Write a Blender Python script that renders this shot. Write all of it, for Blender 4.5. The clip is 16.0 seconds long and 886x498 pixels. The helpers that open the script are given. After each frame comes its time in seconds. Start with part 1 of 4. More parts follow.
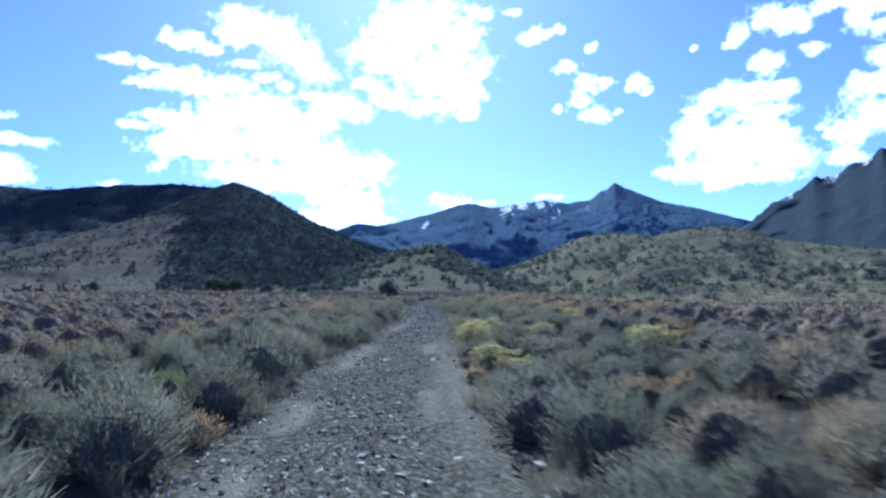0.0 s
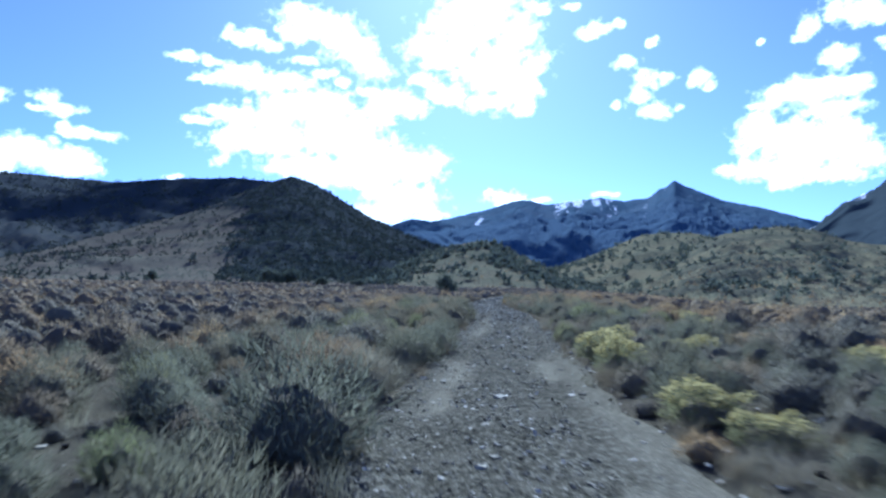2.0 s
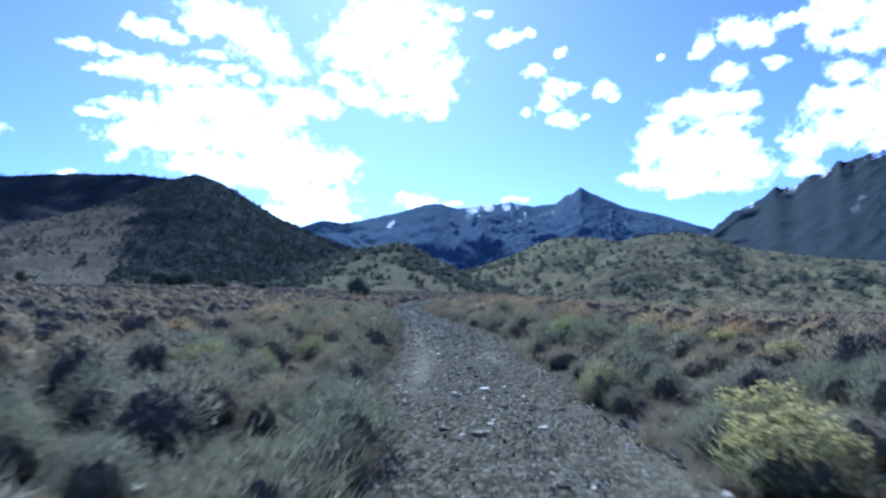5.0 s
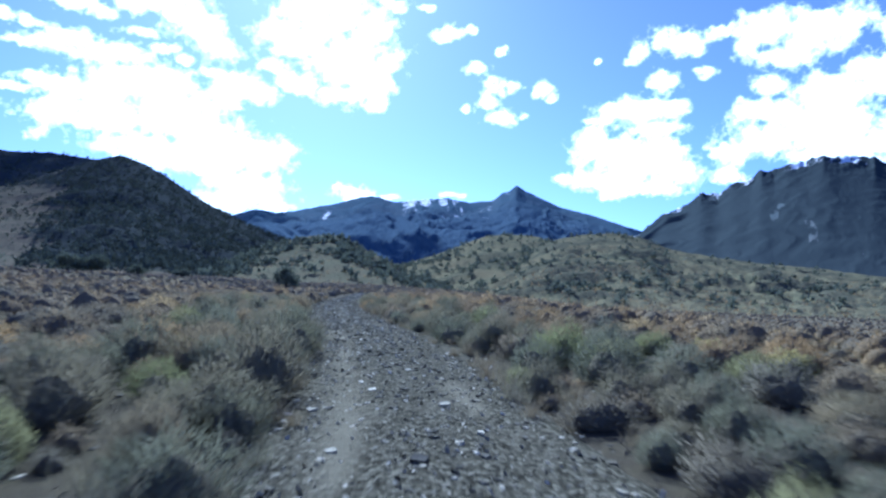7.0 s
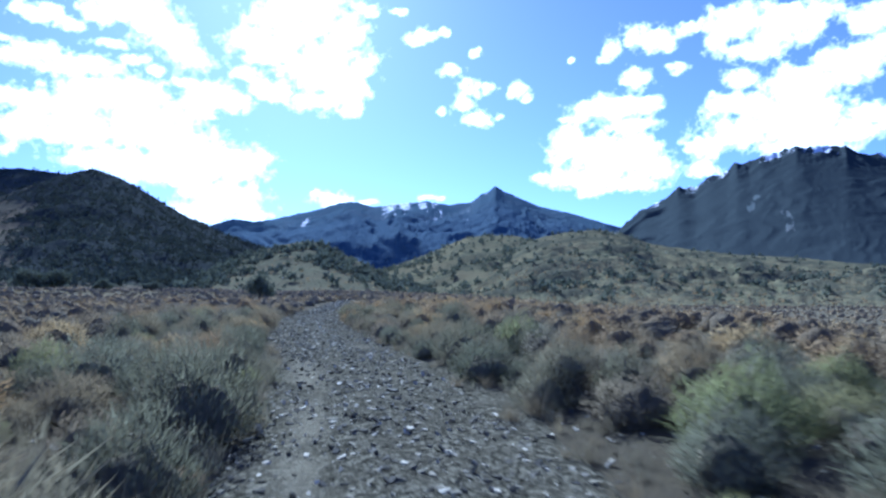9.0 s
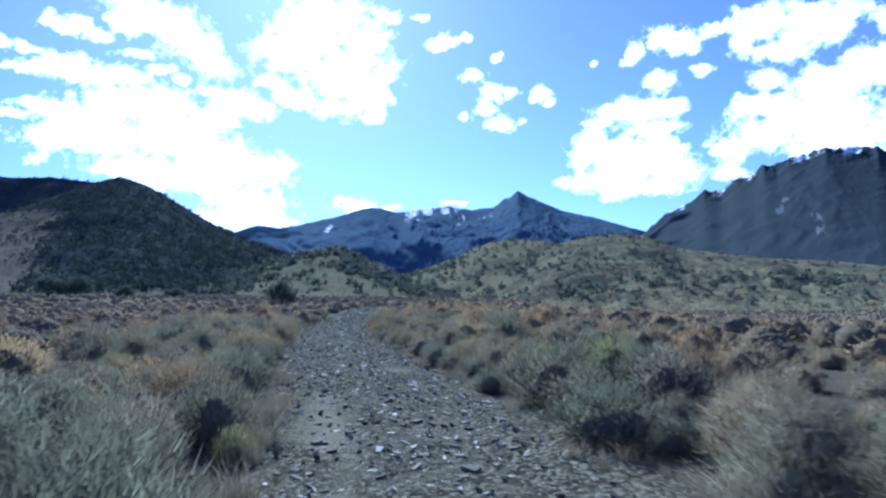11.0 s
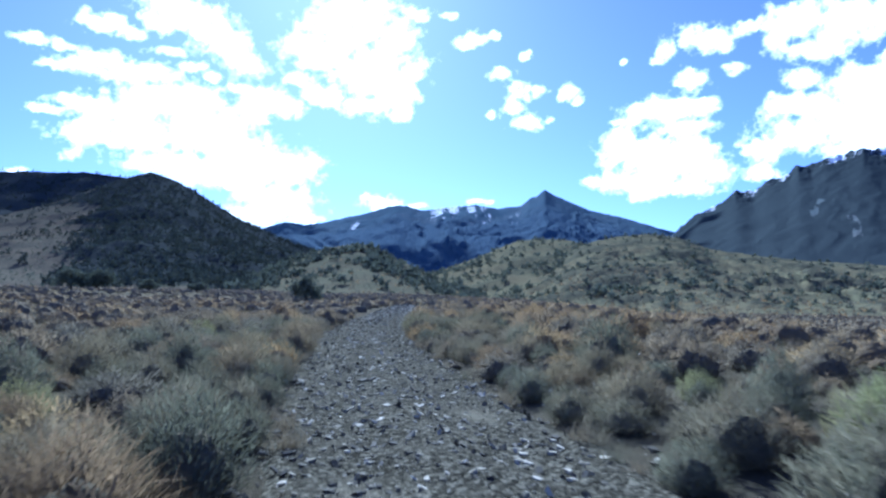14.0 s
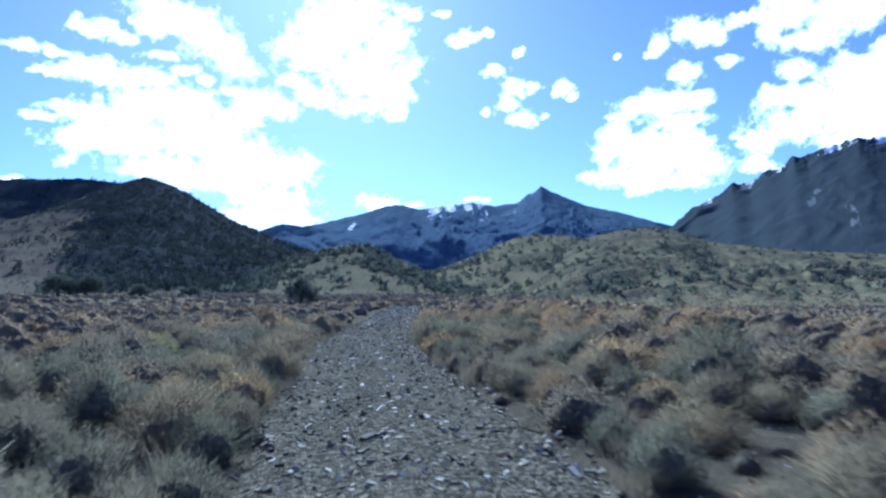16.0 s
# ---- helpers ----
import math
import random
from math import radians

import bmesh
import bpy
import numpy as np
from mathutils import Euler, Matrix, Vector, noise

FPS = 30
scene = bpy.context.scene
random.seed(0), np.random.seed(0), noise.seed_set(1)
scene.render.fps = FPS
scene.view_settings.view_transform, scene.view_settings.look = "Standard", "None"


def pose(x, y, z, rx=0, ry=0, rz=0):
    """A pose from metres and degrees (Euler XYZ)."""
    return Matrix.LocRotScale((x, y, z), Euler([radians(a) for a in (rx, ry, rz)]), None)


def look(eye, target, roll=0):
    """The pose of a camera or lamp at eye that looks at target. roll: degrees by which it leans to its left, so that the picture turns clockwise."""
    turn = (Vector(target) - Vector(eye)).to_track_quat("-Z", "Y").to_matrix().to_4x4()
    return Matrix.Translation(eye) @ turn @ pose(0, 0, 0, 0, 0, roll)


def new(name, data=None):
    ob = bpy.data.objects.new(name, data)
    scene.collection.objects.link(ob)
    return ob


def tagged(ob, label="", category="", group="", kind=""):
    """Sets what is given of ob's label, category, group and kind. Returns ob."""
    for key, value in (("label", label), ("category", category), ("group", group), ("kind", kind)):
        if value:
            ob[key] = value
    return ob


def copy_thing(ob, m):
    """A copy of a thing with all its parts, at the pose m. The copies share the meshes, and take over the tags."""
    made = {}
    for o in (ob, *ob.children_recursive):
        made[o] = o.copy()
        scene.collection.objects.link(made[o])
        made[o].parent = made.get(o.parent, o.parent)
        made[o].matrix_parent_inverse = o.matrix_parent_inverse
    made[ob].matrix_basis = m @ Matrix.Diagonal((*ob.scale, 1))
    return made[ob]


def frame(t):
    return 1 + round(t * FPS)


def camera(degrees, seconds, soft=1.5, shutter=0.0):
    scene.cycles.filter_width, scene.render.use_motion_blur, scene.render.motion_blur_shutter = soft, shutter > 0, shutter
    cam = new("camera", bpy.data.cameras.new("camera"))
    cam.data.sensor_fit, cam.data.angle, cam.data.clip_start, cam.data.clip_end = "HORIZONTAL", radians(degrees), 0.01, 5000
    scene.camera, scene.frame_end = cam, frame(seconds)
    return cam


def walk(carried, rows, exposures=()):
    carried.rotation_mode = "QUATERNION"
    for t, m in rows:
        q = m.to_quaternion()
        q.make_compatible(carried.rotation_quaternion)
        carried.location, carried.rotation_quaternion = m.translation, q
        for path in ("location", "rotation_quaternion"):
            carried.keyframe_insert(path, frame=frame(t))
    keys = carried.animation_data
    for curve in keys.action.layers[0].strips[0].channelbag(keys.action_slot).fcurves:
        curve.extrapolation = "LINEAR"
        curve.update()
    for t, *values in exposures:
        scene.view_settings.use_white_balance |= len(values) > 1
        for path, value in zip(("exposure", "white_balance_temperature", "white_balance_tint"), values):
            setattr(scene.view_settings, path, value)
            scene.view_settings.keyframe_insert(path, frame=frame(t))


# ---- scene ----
cam = camera(66.63, 16.0, soft=2.4, shutter=0.9)
PATH = [
    (0.0, 0.000, 0.000, 1.519, 93.30, 1.26, -4.78),
    (0.5, -0.213, 1.317, 1.492, 93.18, -0.31, -3.88),
    (1.0, -0.406, 2.640, 1.490, 93.06, -0.51, -2.71),
    (1.5, -0.600, 3.979, 1.492, 92.96, 1.08, -1.41),
    (2.0, -0.832, 5.321, 1.483, 93.03, 0.05, -0.33),
    (2.5, -0.995, 6.714, 1.492, 93.08, -0.07, 0.16),
    (3.0, -1.052, 8.129, 1.501, 93.27, 1.35, 0.09),
    (3.5, -1.110, 9.585, 1.504, 93.33, 0.25, -1.14),
    (4.0, -1.078, 11.092, 1.490, 93.29, -0.46, -2.93),
    (4.5, -0.952, 12.628, 1.501, 93.37, 1.02, -5.41),
    (5.0, -0.882, 14.191, 1.494, 93.28, -0.05, -7.85),
    (7.5, 0.056, 21.615, 1.474, 92.84, -1.51, -13.83),
    (8.0, 0.293, 23.320, 1.454, 93.11, -1.43, -14.09),
    (8.5, 0.527, 24.908, 1.494, 93.14, 0.31, -14.77),
    (9.0, 0.635, 26.282, 1.496, 93.13, 0.60, -14.94),
    (9.5, 0.682, 27.451, 1.502, 93.32, -0.58, -14.52),
    (10.0, 0.775, 28.502, 1.525, 93.64, 0.41, -13.42),
    (12.5, 0.969, 32.597, 1.471, 93.55, 0.84, -12.80),
    (13.0, 0.962, 33.546, 1.470, 93.57, 0.68, -11.91),
    (13.5, 1.064, 34.464, 1.526, 93.48, 2.86, -10.89),
    (14.0, 1.076, 35.373, 1.490, 93.48, -0.03, -10.87),
    (14.5, 1.203, 36.294, 1.513, 93.54, 1.21, -10.87),
    (15.0, 1.288, 37.260, 1.515, 93.62, 1.75, -11.10),
    (15.5, 1.339, 38.299, 1.519, 93.53, 1.93, -11.14),
    (16.0, 1.336, 39.406, 1.516, 93.36, 1.24, -11.00),
]
walk(cam, [(t, pose(*r)) for t, *r in PATH], exposures=[(0.0, 1.03, 4380, 8), (16.0, 1.03, 4380, 8)])

SUN_AZ, SUN_EL = 0.5, 31.0

# ---- world and sun ----
world = bpy.data.worlds.new("World")
scene.world = world
world.use_nodes = True
wn = world.node_tree.nodes
sky = wn.new("ShaderNodeTexSky")
sky.sky_type = "NISHITA"
sky.sun_disc = False
sky.sun_elevation = radians(SUN_EL)
sky.sun_rotation = radians(SUN_AZ)
sky.air_density, sky.dust_density, sky.ozone_density, sky.altitude = 1.0, 1.3, 8.0, 1900
wn["Background"].inputs["Strength"].default_value = 0.1
paler = wn.new("ShaderNodeHueSaturation")
paler.inputs["Hue"].default_value, paler.inputs["Saturation"].default_value, paler.inputs["Value"].default_value = 0.521, 0.88, 0.8
world.node_tree.links.new(sky.outputs[0], paler.inputs["Color"])
world.node_tree.links.new(paler.outputs[0], wn["Background"].inputs[0])

sun_data = bpy.data.lights.new("sun", "SUN")
sun_data.energy, sun_data.angle, sun_data.color = 5.0, radians(0.53), (1.0, 0.95, 0.87)
sun = new("sun", sun_data)
s_dir = Vector((math.sin(radians(SUN_AZ)) * math.cos(radians(SUN_EL)), math.cos(radians(SUN_AZ)) * math.cos(radians(SUN_EL)), math.sin(radians(SUN_EL))))
sun.matrix_world = look(s_dir * 200, (0, 0, 0))

# ---- helpers ----
def smooth(t):
    t = np.clip(t, 0.0, 1.0)
    return t * t * (3 - 2 * t)


def lattice(ix, iy, seed):
    v = np.sin(ix * 127.1 + iy * 311.7 + seed * 74.7) * 43758.5453
    return v - np.floor(v)


def vnoise(x, y, seed=0):
    x, y = np.asarray(x, float), np.asarray(y, float)
    ix, iy = np.floor(x), np.floor(y)
    fx, fy = smooth(x - ix), smooth(y - iy)
    a, b = lattice(ix, iy, seed), lattice(ix + 1, iy, seed)
    c, d = lattice(ix, iy + 1, seed), lattice(ix + 1, iy + 1, seed)
    return (a * (1 - fx) + b * fx) * (1 - fy) + (c * (1 - fx) + d * fx) * fy


def fbm(x, y, octaves=4, seed=0, ridged=False):
    x, y = np.asarray(x, float), np.asarray(y, float)
    total, amp, norm = 0.0, 1.0, 0.0
    for o in range(octaves):
        n = vnoise(x, y, seed + o * 3)
        total = total + amp * ((1 - np.abs(2 * n - 1)) if ridged else n)
        norm += amp
        x, y, amp = x * 2.03 + 5.1, y * 2.03 + 1.7, amp * 0.5
    return total / norm


def build(name, verts, faces, mat, attrs=None, smooth_faces=False, normals=None):
    """A mesh from arrays of corners and of triangles or quads. normals: soft shading of a crown of leaves, a way for each corner."""
    verts, faces = np.asarray(verts, np.float32), np.asarray(faces, np.int32)
    if normals is not None:
        smooth_faces = True
        a, b, c = (verts[faces[:, i]] for i in range(3))
        wrong = (np.cross(b - a, c - a) * normals[faces[:, 0]]).sum(1) < 0
        faces = faces.copy()
        faces[wrong] = faces[wrong][:, ::-1]
    me = bpy.data.meshes.new(name)
    n, k = faces.shape
    me.vertices.add(len(verts))
    me.vertices.foreach_set("co", verts.ravel())
    me.loops.add(n * k)
    me.loops.foreach_set("vertex_index", faces.ravel())
    me.polygons.add(n)
    me.polygons.foreach_set("loop_start", np.arange(0, n * k, k, dtype=np.int32))
    me.polygons.foreach_set("use_smooth", np.full(n, smooth_faces))
    me.update(calc_edges=True)
    for key, values in (attrs or {}).items():
        a = me.attributes.new(key, "FLOAT", "POINT")
        a.data.foreach_set("value", np.asarray(values, np.float32).ravel())
    me.materials.append(mat)
    if normals is not None:
        me.normals_split_custom_set_from_vertices(np.asarray(normals, np.float32))
    return me


def grid_faces(rows, cols):
    i = np.arange(rows * cols).reshape(rows, cols)
    return np.stack([i[:-1, :-1], i[:-1, 1:], i[1:, 1:], i[1:, :-1]], -1).reshape(-1, 4)


class Nodes:
    """Short hand for node materials."""

    def __init__(self, name):
        self.mat = bpy.data.materials.new(name)
        self.mat.use_nodes = True
        self.tree = self.mat.node_tree
        self.bsdf = self.tree.nodes["Principled BSDF"]
        self.out = self.tree.nodes["Material Output"]

    def add(self, kind, **inputs):
        n = self.tree.nodes.new(kind)
        for key, v in inputs.items():
            self.put(v, n.inputs[key])
        return n

    def put(self, v, socket):
        if isinstance(v, bpy.types.NodeSocket):
            self.tree.links.new(v, socket)
        else:
            socket.default_value = v

    def noise(self, scale, detail=4.0, rough=0.55, vector=None):
        n = self.add("ShaderNodeTexNoise", Scale=scale, Detail=detail, Roughness=rough)
        if vector is None:
            vector = self.tree.nodes.new("ShaderNodeNewGeometry").outputs["Position"]
        self.put(vector, n.inputs["Vector"])
        return n.outputs["Fac"]

    def attr(self, name):
        n = self.tree.nodes.new("ShaderNodeAttribute")
        n.attribute_name = name
        return n.outputs["Fac"]

    def math(self, op, a, b=0.0):
        n = self.tree.nodes.new("ShaderNodeMath")
        n.operation = op
        self.put(a, n.inputs[0])
        self.put(b, n.inputs[1])
        return n.outputs[0]

    def ramp(self, fac, *stops):
        n = self.add("ShaderNodeValToRGB", Fac=fac)
        e = n.color_ramp.elements
        while len(e) < len(stops):
            e.new(0.5)
        for el, (p, c) in zip(e, stops):
            el.position, el.color = p, (*c, 1) if len(c) == 3 else c
        return n.outputs[0]

    def mix(self, fac, a, b, mode="MIX"):
        n = self.tree.nodes.new("ShaderNodeMix")
        n.data_type, n.blend_type = "RGBA", mode
        self.put(fac, n.inputs[0])
        for v, s in ((a, n.inputs[6]), (b, n.inputs[7])):
            self.put((*v, 1) if isinstance(v, tuple) and len(v) == 3 else v, s)
        return n.outputs[2]

    def finish(self, color, rough=0.9, bump=None, dist=0.02, strength=0.6, spec=0.2):
        self.put((*color, 1) if isinstance(color, tuple) else color, self.bsdf.inputs["Base Color"])
        self.put(rough, self.bsdf.inputs["Roughness"])
        self.bsdf.inputs["Specular IOR Level"].default_value = spec
        if bump is not None:
            b = self.add("ShaderNodeBump", Height=bump, Distance=dist, Strength=strength)
            self.put(b.outputs[0], self.bsdf.inputs["Normal"])
        return self.mat


def leaf_material(name, stops, glow=0.3, rough=0.75, own=True):
    """Leaves: a hue for each plant, lighter and darker leaves, some light passing through."""
    m = Nodes(name)
    info = m.tree.nodes.new("ShaderNodeObjectInfo")
    geo = m.tree.nodes.new("ShaderNodeNewGeometry")
    f = m.math("FRACT", m.math("ADD", m.attr("tint"), info.outputs["Random"])) if own else m.attr("tint")
    col = m.ramp(f, *stops)
    isl = m.math("ADD", m.math("MULTIPLY", geo.outputs["Random Per Island"], 0.24), 0.88)
    col = m.mix(1.0, col, isl, "MULTIPLY")
    m.finish(col, rough, spec=0.0)
    tr = m.add("ShaderNodeBsdfTranslucent", Color=col)
    mx = m.add("ShaderNodeMixShader", Fac=glow)
    m.put(m.bsdf.outputs[0], mx.inputs[1])
    m.put(tr.outputs[0], mx.inputs[2])
    m.put(mx.outputs[0], m.out.inputs["Surface"])
    return m.mat


def part(name, me, parent, label=""):
    ob = new(name, me)
    ob.parent = parent
    return tagged(ob, label)


# ---- materials ----
def soil_material():
    m = Nodes("dry_soil")
    big, mid, fine, grit = m.noise(0.05, 5), m.noise(0.9, 5), m.noise(14, 6, 0.65), m.noise(75, 4, 0.8)
    c = m.ramp(mid, (0.3, (0.12, 0.106, 0.06)), (0.55, (0.19, 0.168, 0.098)), (0.75, (0.26, 0.23, 0.14)))
    c = m.mix(m.ramp(big, (0.42, (0, 0, 0)), (0.62, (1, 1, 1))), c, (0.19, 0.157, 0.09))
    c = m.mix(m.ramp(fine, (0.35, (0.55, 0.55, 0.55)), (0.7, (0, 0, 0))), c, (0.1, 0.085, 0.07))
    c = m.mix(m.ramp(grit, (0.42, (0.8, 0.8, 0.8)), (0.52, (0, 0, 0))), c, (0.07, 0.06, 0.047))
    c = m.mix(m.ramp(grit, (0.58, (0, 0, 0)), (0.68, (0.8, 0.8, 0.8))), c, (0.3, 0.27, 0.21))
    return m.finish(c, 0.95, m.math("ADD", m.math("ADD", fine, mid), grit), 0.05, 0.9, spec=0.0)


def road_material():
    m = Nodes("gravel_road")
    vor = m.add("ShaderNodeTexVoronoi", Scale=26.0, Randomness=1.0)
    m.put(m.tree.nodes.new("ShaderNodeNewGeometry").outputs["Position"], vor.inputs["Vector"])
    mid, fine = m.noise(1.2, 5), m.noise(40, 5, 0.7)
    sep = m.add("ShaderNodeSeparateColor", Color=vor.outputs["Color"])
    c = m.ramp(sep.outputs[0], (0.1, (0.035, 0.032, 0.022)), (0.6, (0.09, 0.081, 0.055)), (0.95, (0.21, 0.19, 0.132)))
    c = m.mix(m.ramp(mid, (0.5, (0, 0, 0)), (0.7, (0.5, 0.5, 0.5))), c, (0.13, 0.116, 0.08))
    c = m.mix(m.math("MULTIPLY", m.attr("dust"), 0.8), c, (0.22, 0.195, 0.13))
    h = m.math("ADD", m.math("MULTIPLY", vor.outputs["Distance"], -1.0), m.math("MULTIPLY", fine, 0.5))
    return m.finish(c, 0.9, h, 0.03, 0.9, spec=0.0)


def stone_material():
    m = Nodes("broken_stone")
    info = m.tree.nodes.new("ShaderNodeObjectInfo")
    geo = m.tree.nodes.new("ShaderNodeNewGeometry")
    f = m.math("FRACT", m.math("ADD", geo.outputs["Random Per Island"], info.outputs["Random"]))
    c = m.ramp(f, (0.0, (0.045, 0.04, 0.027)), (0.38, (0.13, 0.116, 0.075)), (0.64, (0.34, 0.305, 0.2)), (1.0, (0.8, 0.72, 0.52)))
    n = m.noise(30, 5)
    c = m.mix(m.ramp(n, (0.4, (0.4, 0.4, 0.4)), (0.65, (0, 0, 0))), c, (0.1, 0.09, 0.08))
    return m.finish(c, 0.85, n, 0.01, 0.4, spec=0.05)


def hill_material(name, light, dark, scale, contrast=(0.4, 0.6), relief=0.6):
    """Slopes: bare ground where the wood attribute is low, forest where it is high."""
    m = Nodes(name)
    a, b = m.noise(scale, 8, 0.62), m.noise(scale * 9, 5, 0.7)
    w = m.math("ADD", m.attr("wood"), m.math("ADD", m.math("MULTIPLY", m.math("SUBTRACT", a, 0.5), 0.9), m.math("MULTIPLY", m.math("SUBTRACT", b, 0.5), 1.3)))
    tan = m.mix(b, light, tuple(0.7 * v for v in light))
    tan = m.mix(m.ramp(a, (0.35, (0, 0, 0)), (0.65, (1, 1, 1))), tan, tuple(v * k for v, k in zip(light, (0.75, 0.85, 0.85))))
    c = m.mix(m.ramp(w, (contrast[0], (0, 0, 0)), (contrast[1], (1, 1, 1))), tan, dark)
    c = m.mix(m.ramp(m.math("ADD", m.attr("snow"), m.math("MULTIPLY", m.math("SUBTRACT", m.noise(scale * 7, 7, 0.8), 0.5), 2.8)), (0.5, (0, 0, 0)), (0.62, (1, 1, 1))), c, (0.8, 0.82, 0.86))
    return m.finish(c, 0.95, m.math("ADD", a, b), 0.35 / scale * 0.1, relief, spec=0.0)


def cloud_material():
    m = Nodes("self_lit_cloud")
    m.tree.nodes.remove(m.bsdf)
    fine = m.math("ADD", m.math("MULTIPLY", m.noise(0.011, 6, 0.65), 0.6), m.math("MULTIPLY", m.noise(0.035, 6, 0.7), 0.4))
    d = m.math("ADD", m.attr("cover"), m.math("MULTIPLY", m.math("SUBTRACT", fine, 0.5), 2.1))
    alpha = m.ramp(d, (0.34, (0, 0, 0)), (0.58, (0.3, 0.3, 0.3)), (0.98, (1, 1, 1)))
    # Sunlit white is put in as emission, with faint shade in thick parts.
    thick = m.math("SUBTRACT", m.attr("cover"), m.math("MULTIPLY", fine, 0.9))
    col = m.ramp(thick, (0.2, (1, 1, 1)), (0.8, (0.92, 0.95, 1.0)))
    em = m.add("ShaderNodeEmission", Color=col, Strength=1.15)
    tp = m.tree.nodes.new("ShaderNodeBsdfTransparent")
    mx = m.add("ShaderNodeMixShader", Fac=alpha)
    m.put(tp.outputs[0], mx.inputs[1])
    m.put(em.outputs[0], mx.inputs[2])
    m.put(mx.outputs[0], m.out.inputs["Surface"])
    m.mat.cycles.emission_sampling = "NONE"
    return m.mat


def bark_material():
    m = Nodes("grey_bark")
    n = m.noise(25, 6, 0.7)
    return m.finish(m.ramp(n, (0.3, (0.05, 0.042, 0.035)), (0.7, (0.15, 0.13, 0.11))), 0.95, n, 0.02)


SOIL, ROAD, STONE, BARK, CLOUD = soil_material(), road_material(), stone_material(), bark_material(), cloud_material()
SAGE_STOPS = ((0, (0.135, 0.13, 0.092)), (0.2, (0.185, 0.172, 0.124)), (0.4, (0.175, 0.153, 0.108)), (0.58, (0.235, 0.187, 0.115)), (0.75, (0.28, 0.2, 0.105)), (0.88, (0.33, 0.225, 0.1)), (1, (0.37, 0.29, 0.15)))
NEAR_STOPS = ((0, (0.145, 0.147, 0.095)), (0.3, (0.195, 0.193, 0.127)), (0.55, (0.165, 0.16, 0.1)), (0.8, (0.21, 0.182, 0.115)), (1, (0.145, 0.147, 0.095)))


def twig_material(name, stops, own, pale):
    """The inner mass of a shrub: the hue of its leaves, deeply rough, streaked along its shoots."""
    m = Nodes(name)
    geo = m.tree.nodes.new("ShaderNodeNewGeometry").outputs["Position"]
    sq = m.add("ShaderNodeMapping", Vector=geo, Scale=(1.0, 1.0, 0.35))
    n, k = m.noise(38, 6, 0.75, sq.outputs[0]), m.noise(7, 4)
    f = m.attr("tint")
    if own:
        f = m.math("FRACT", m.math("ADD", f, m.tree.nodes.new("ShaderNodeObjectInfo").outputs["Random"]))
    c = m.ramp(f, *stops)
    c = m.mix(m.ramp(n, (0.38, (0.5, 0.5, 0.5)), (0.58, (0, 0, 0))), c, (0.2, 0.175, 0.13))
    c = m.mix(pale, c, (0.36, 0.31, 0.2))
    c = m.mix(m.ramp(k, (0.4, (0.3, 0.3, 0.3)), (0.6, (0, 0, 0))), c, (0.2, 0.17, 0.13))
    return m.finish(c, 0.95, m.math("ADD", n, k), 0.12, 1.0, spec=0.0)


TWIG, BAND_TWIG, NEAR_TWIG = twig_material("shrub_body", SAGE_STOPS, False, 0.15), twig_material("thick_shrub_body", SAGE_STOPS, False, 0.4), twig_material("near_shrub_body", NEAR_STOPS, True, 0.6)
SAGE = leaf_material("sage_leaf", SAGE_STOPS, 0.3, own=False)
NEAR_SAGE = leaf_material("near_sage_leaf", NEAR_STOPS, 0.3)
RABBIT = leaf_material("rabbitbrush_leaf", ((0.0, (0.22, 0.23, 0.1)), (1.0, (0.27, 0.25, 0.12))))
FLOWER = leaf_material("yellow_flower", ((0.0, (0.44, 0.375, 0.13)), (1.0, (0.5, 0.43, 0.19))), 0.35)
STRAW = leaf_material("dry_grass", ((0.0, (0.235, 0.205, 0.13)), (0.4, (0.245, 0.195, 0.115)), (0.7, (0.21, 0.2, 0.125)), (1.0, (0.26, 0.225, 0.15))), 0.33)
RUST = leaf_material("rusty_grass", ((0.0, (0.25, 0.2, 0.115)), (0.4, (0.265, 0.19, 0.105)), (0.7, (0.24, 0.205, 0.12)), (1.0, (0.25, 0.2, 0.12))), 0.3)
# Juniper greens are lightened: haze over the slopes is put into the colour.
JUNIPER = leaf_material("juniper_leaf", ((0.0, (0.11, 0.122, 0.085)), (0.5, (0.155, 0.166, 0.115)), (1.0, (0.125, 0.134, 0.098))), 0.2)
CONIFER = leaf_material("conifer_needles", ((0.0, (0.06, 0.068, 0.05)), (0.5, (0.085, 0.094, 0.07)), (1.0, (0.07, 0.078, 0.06))), 0.1)
TAN_HILL = hill_material("scrub_hill", (0.168, 0.145, 0.088), (0.11, 0.11, 0.078), 0.03)
OLIVE_HILL = hill_material("olive_hill", (0.195, 0.165, 0.092), (0.095, 0.09, 0.058), 0.02)
LEFT_HILL = hill_material("wooded_hill", (0.15, 0.122, 0.085), (0.042, 0.046, 0.043), 0.012)
RIDGE = hill_material("dark_forest", (0.1, 0.09, 0.07), (0.058, 0.062, 0.058), 0.012)
# The blue of both tones is aerial haze put into the base colour.
HAZE_BLUE_HILL = hill_material("haze_blue_mountain", (0.098, 0.128, 0.16), (0.08, 0.111, 0.146), 0.006, relief=0.3)
CRAG = hill_material("rock_mountain", (0.15, 0.155, 0.15), (0.045, 0.054, 0.056), 0.008, relief=0.25)

# ---- the lie of the land ----
ROAD_Y = (-200, -30, 3, 8, 13, 18, 23, 28, 34, 40, 46, 55, 60, 66, 75, 86, 96, 105, 160)
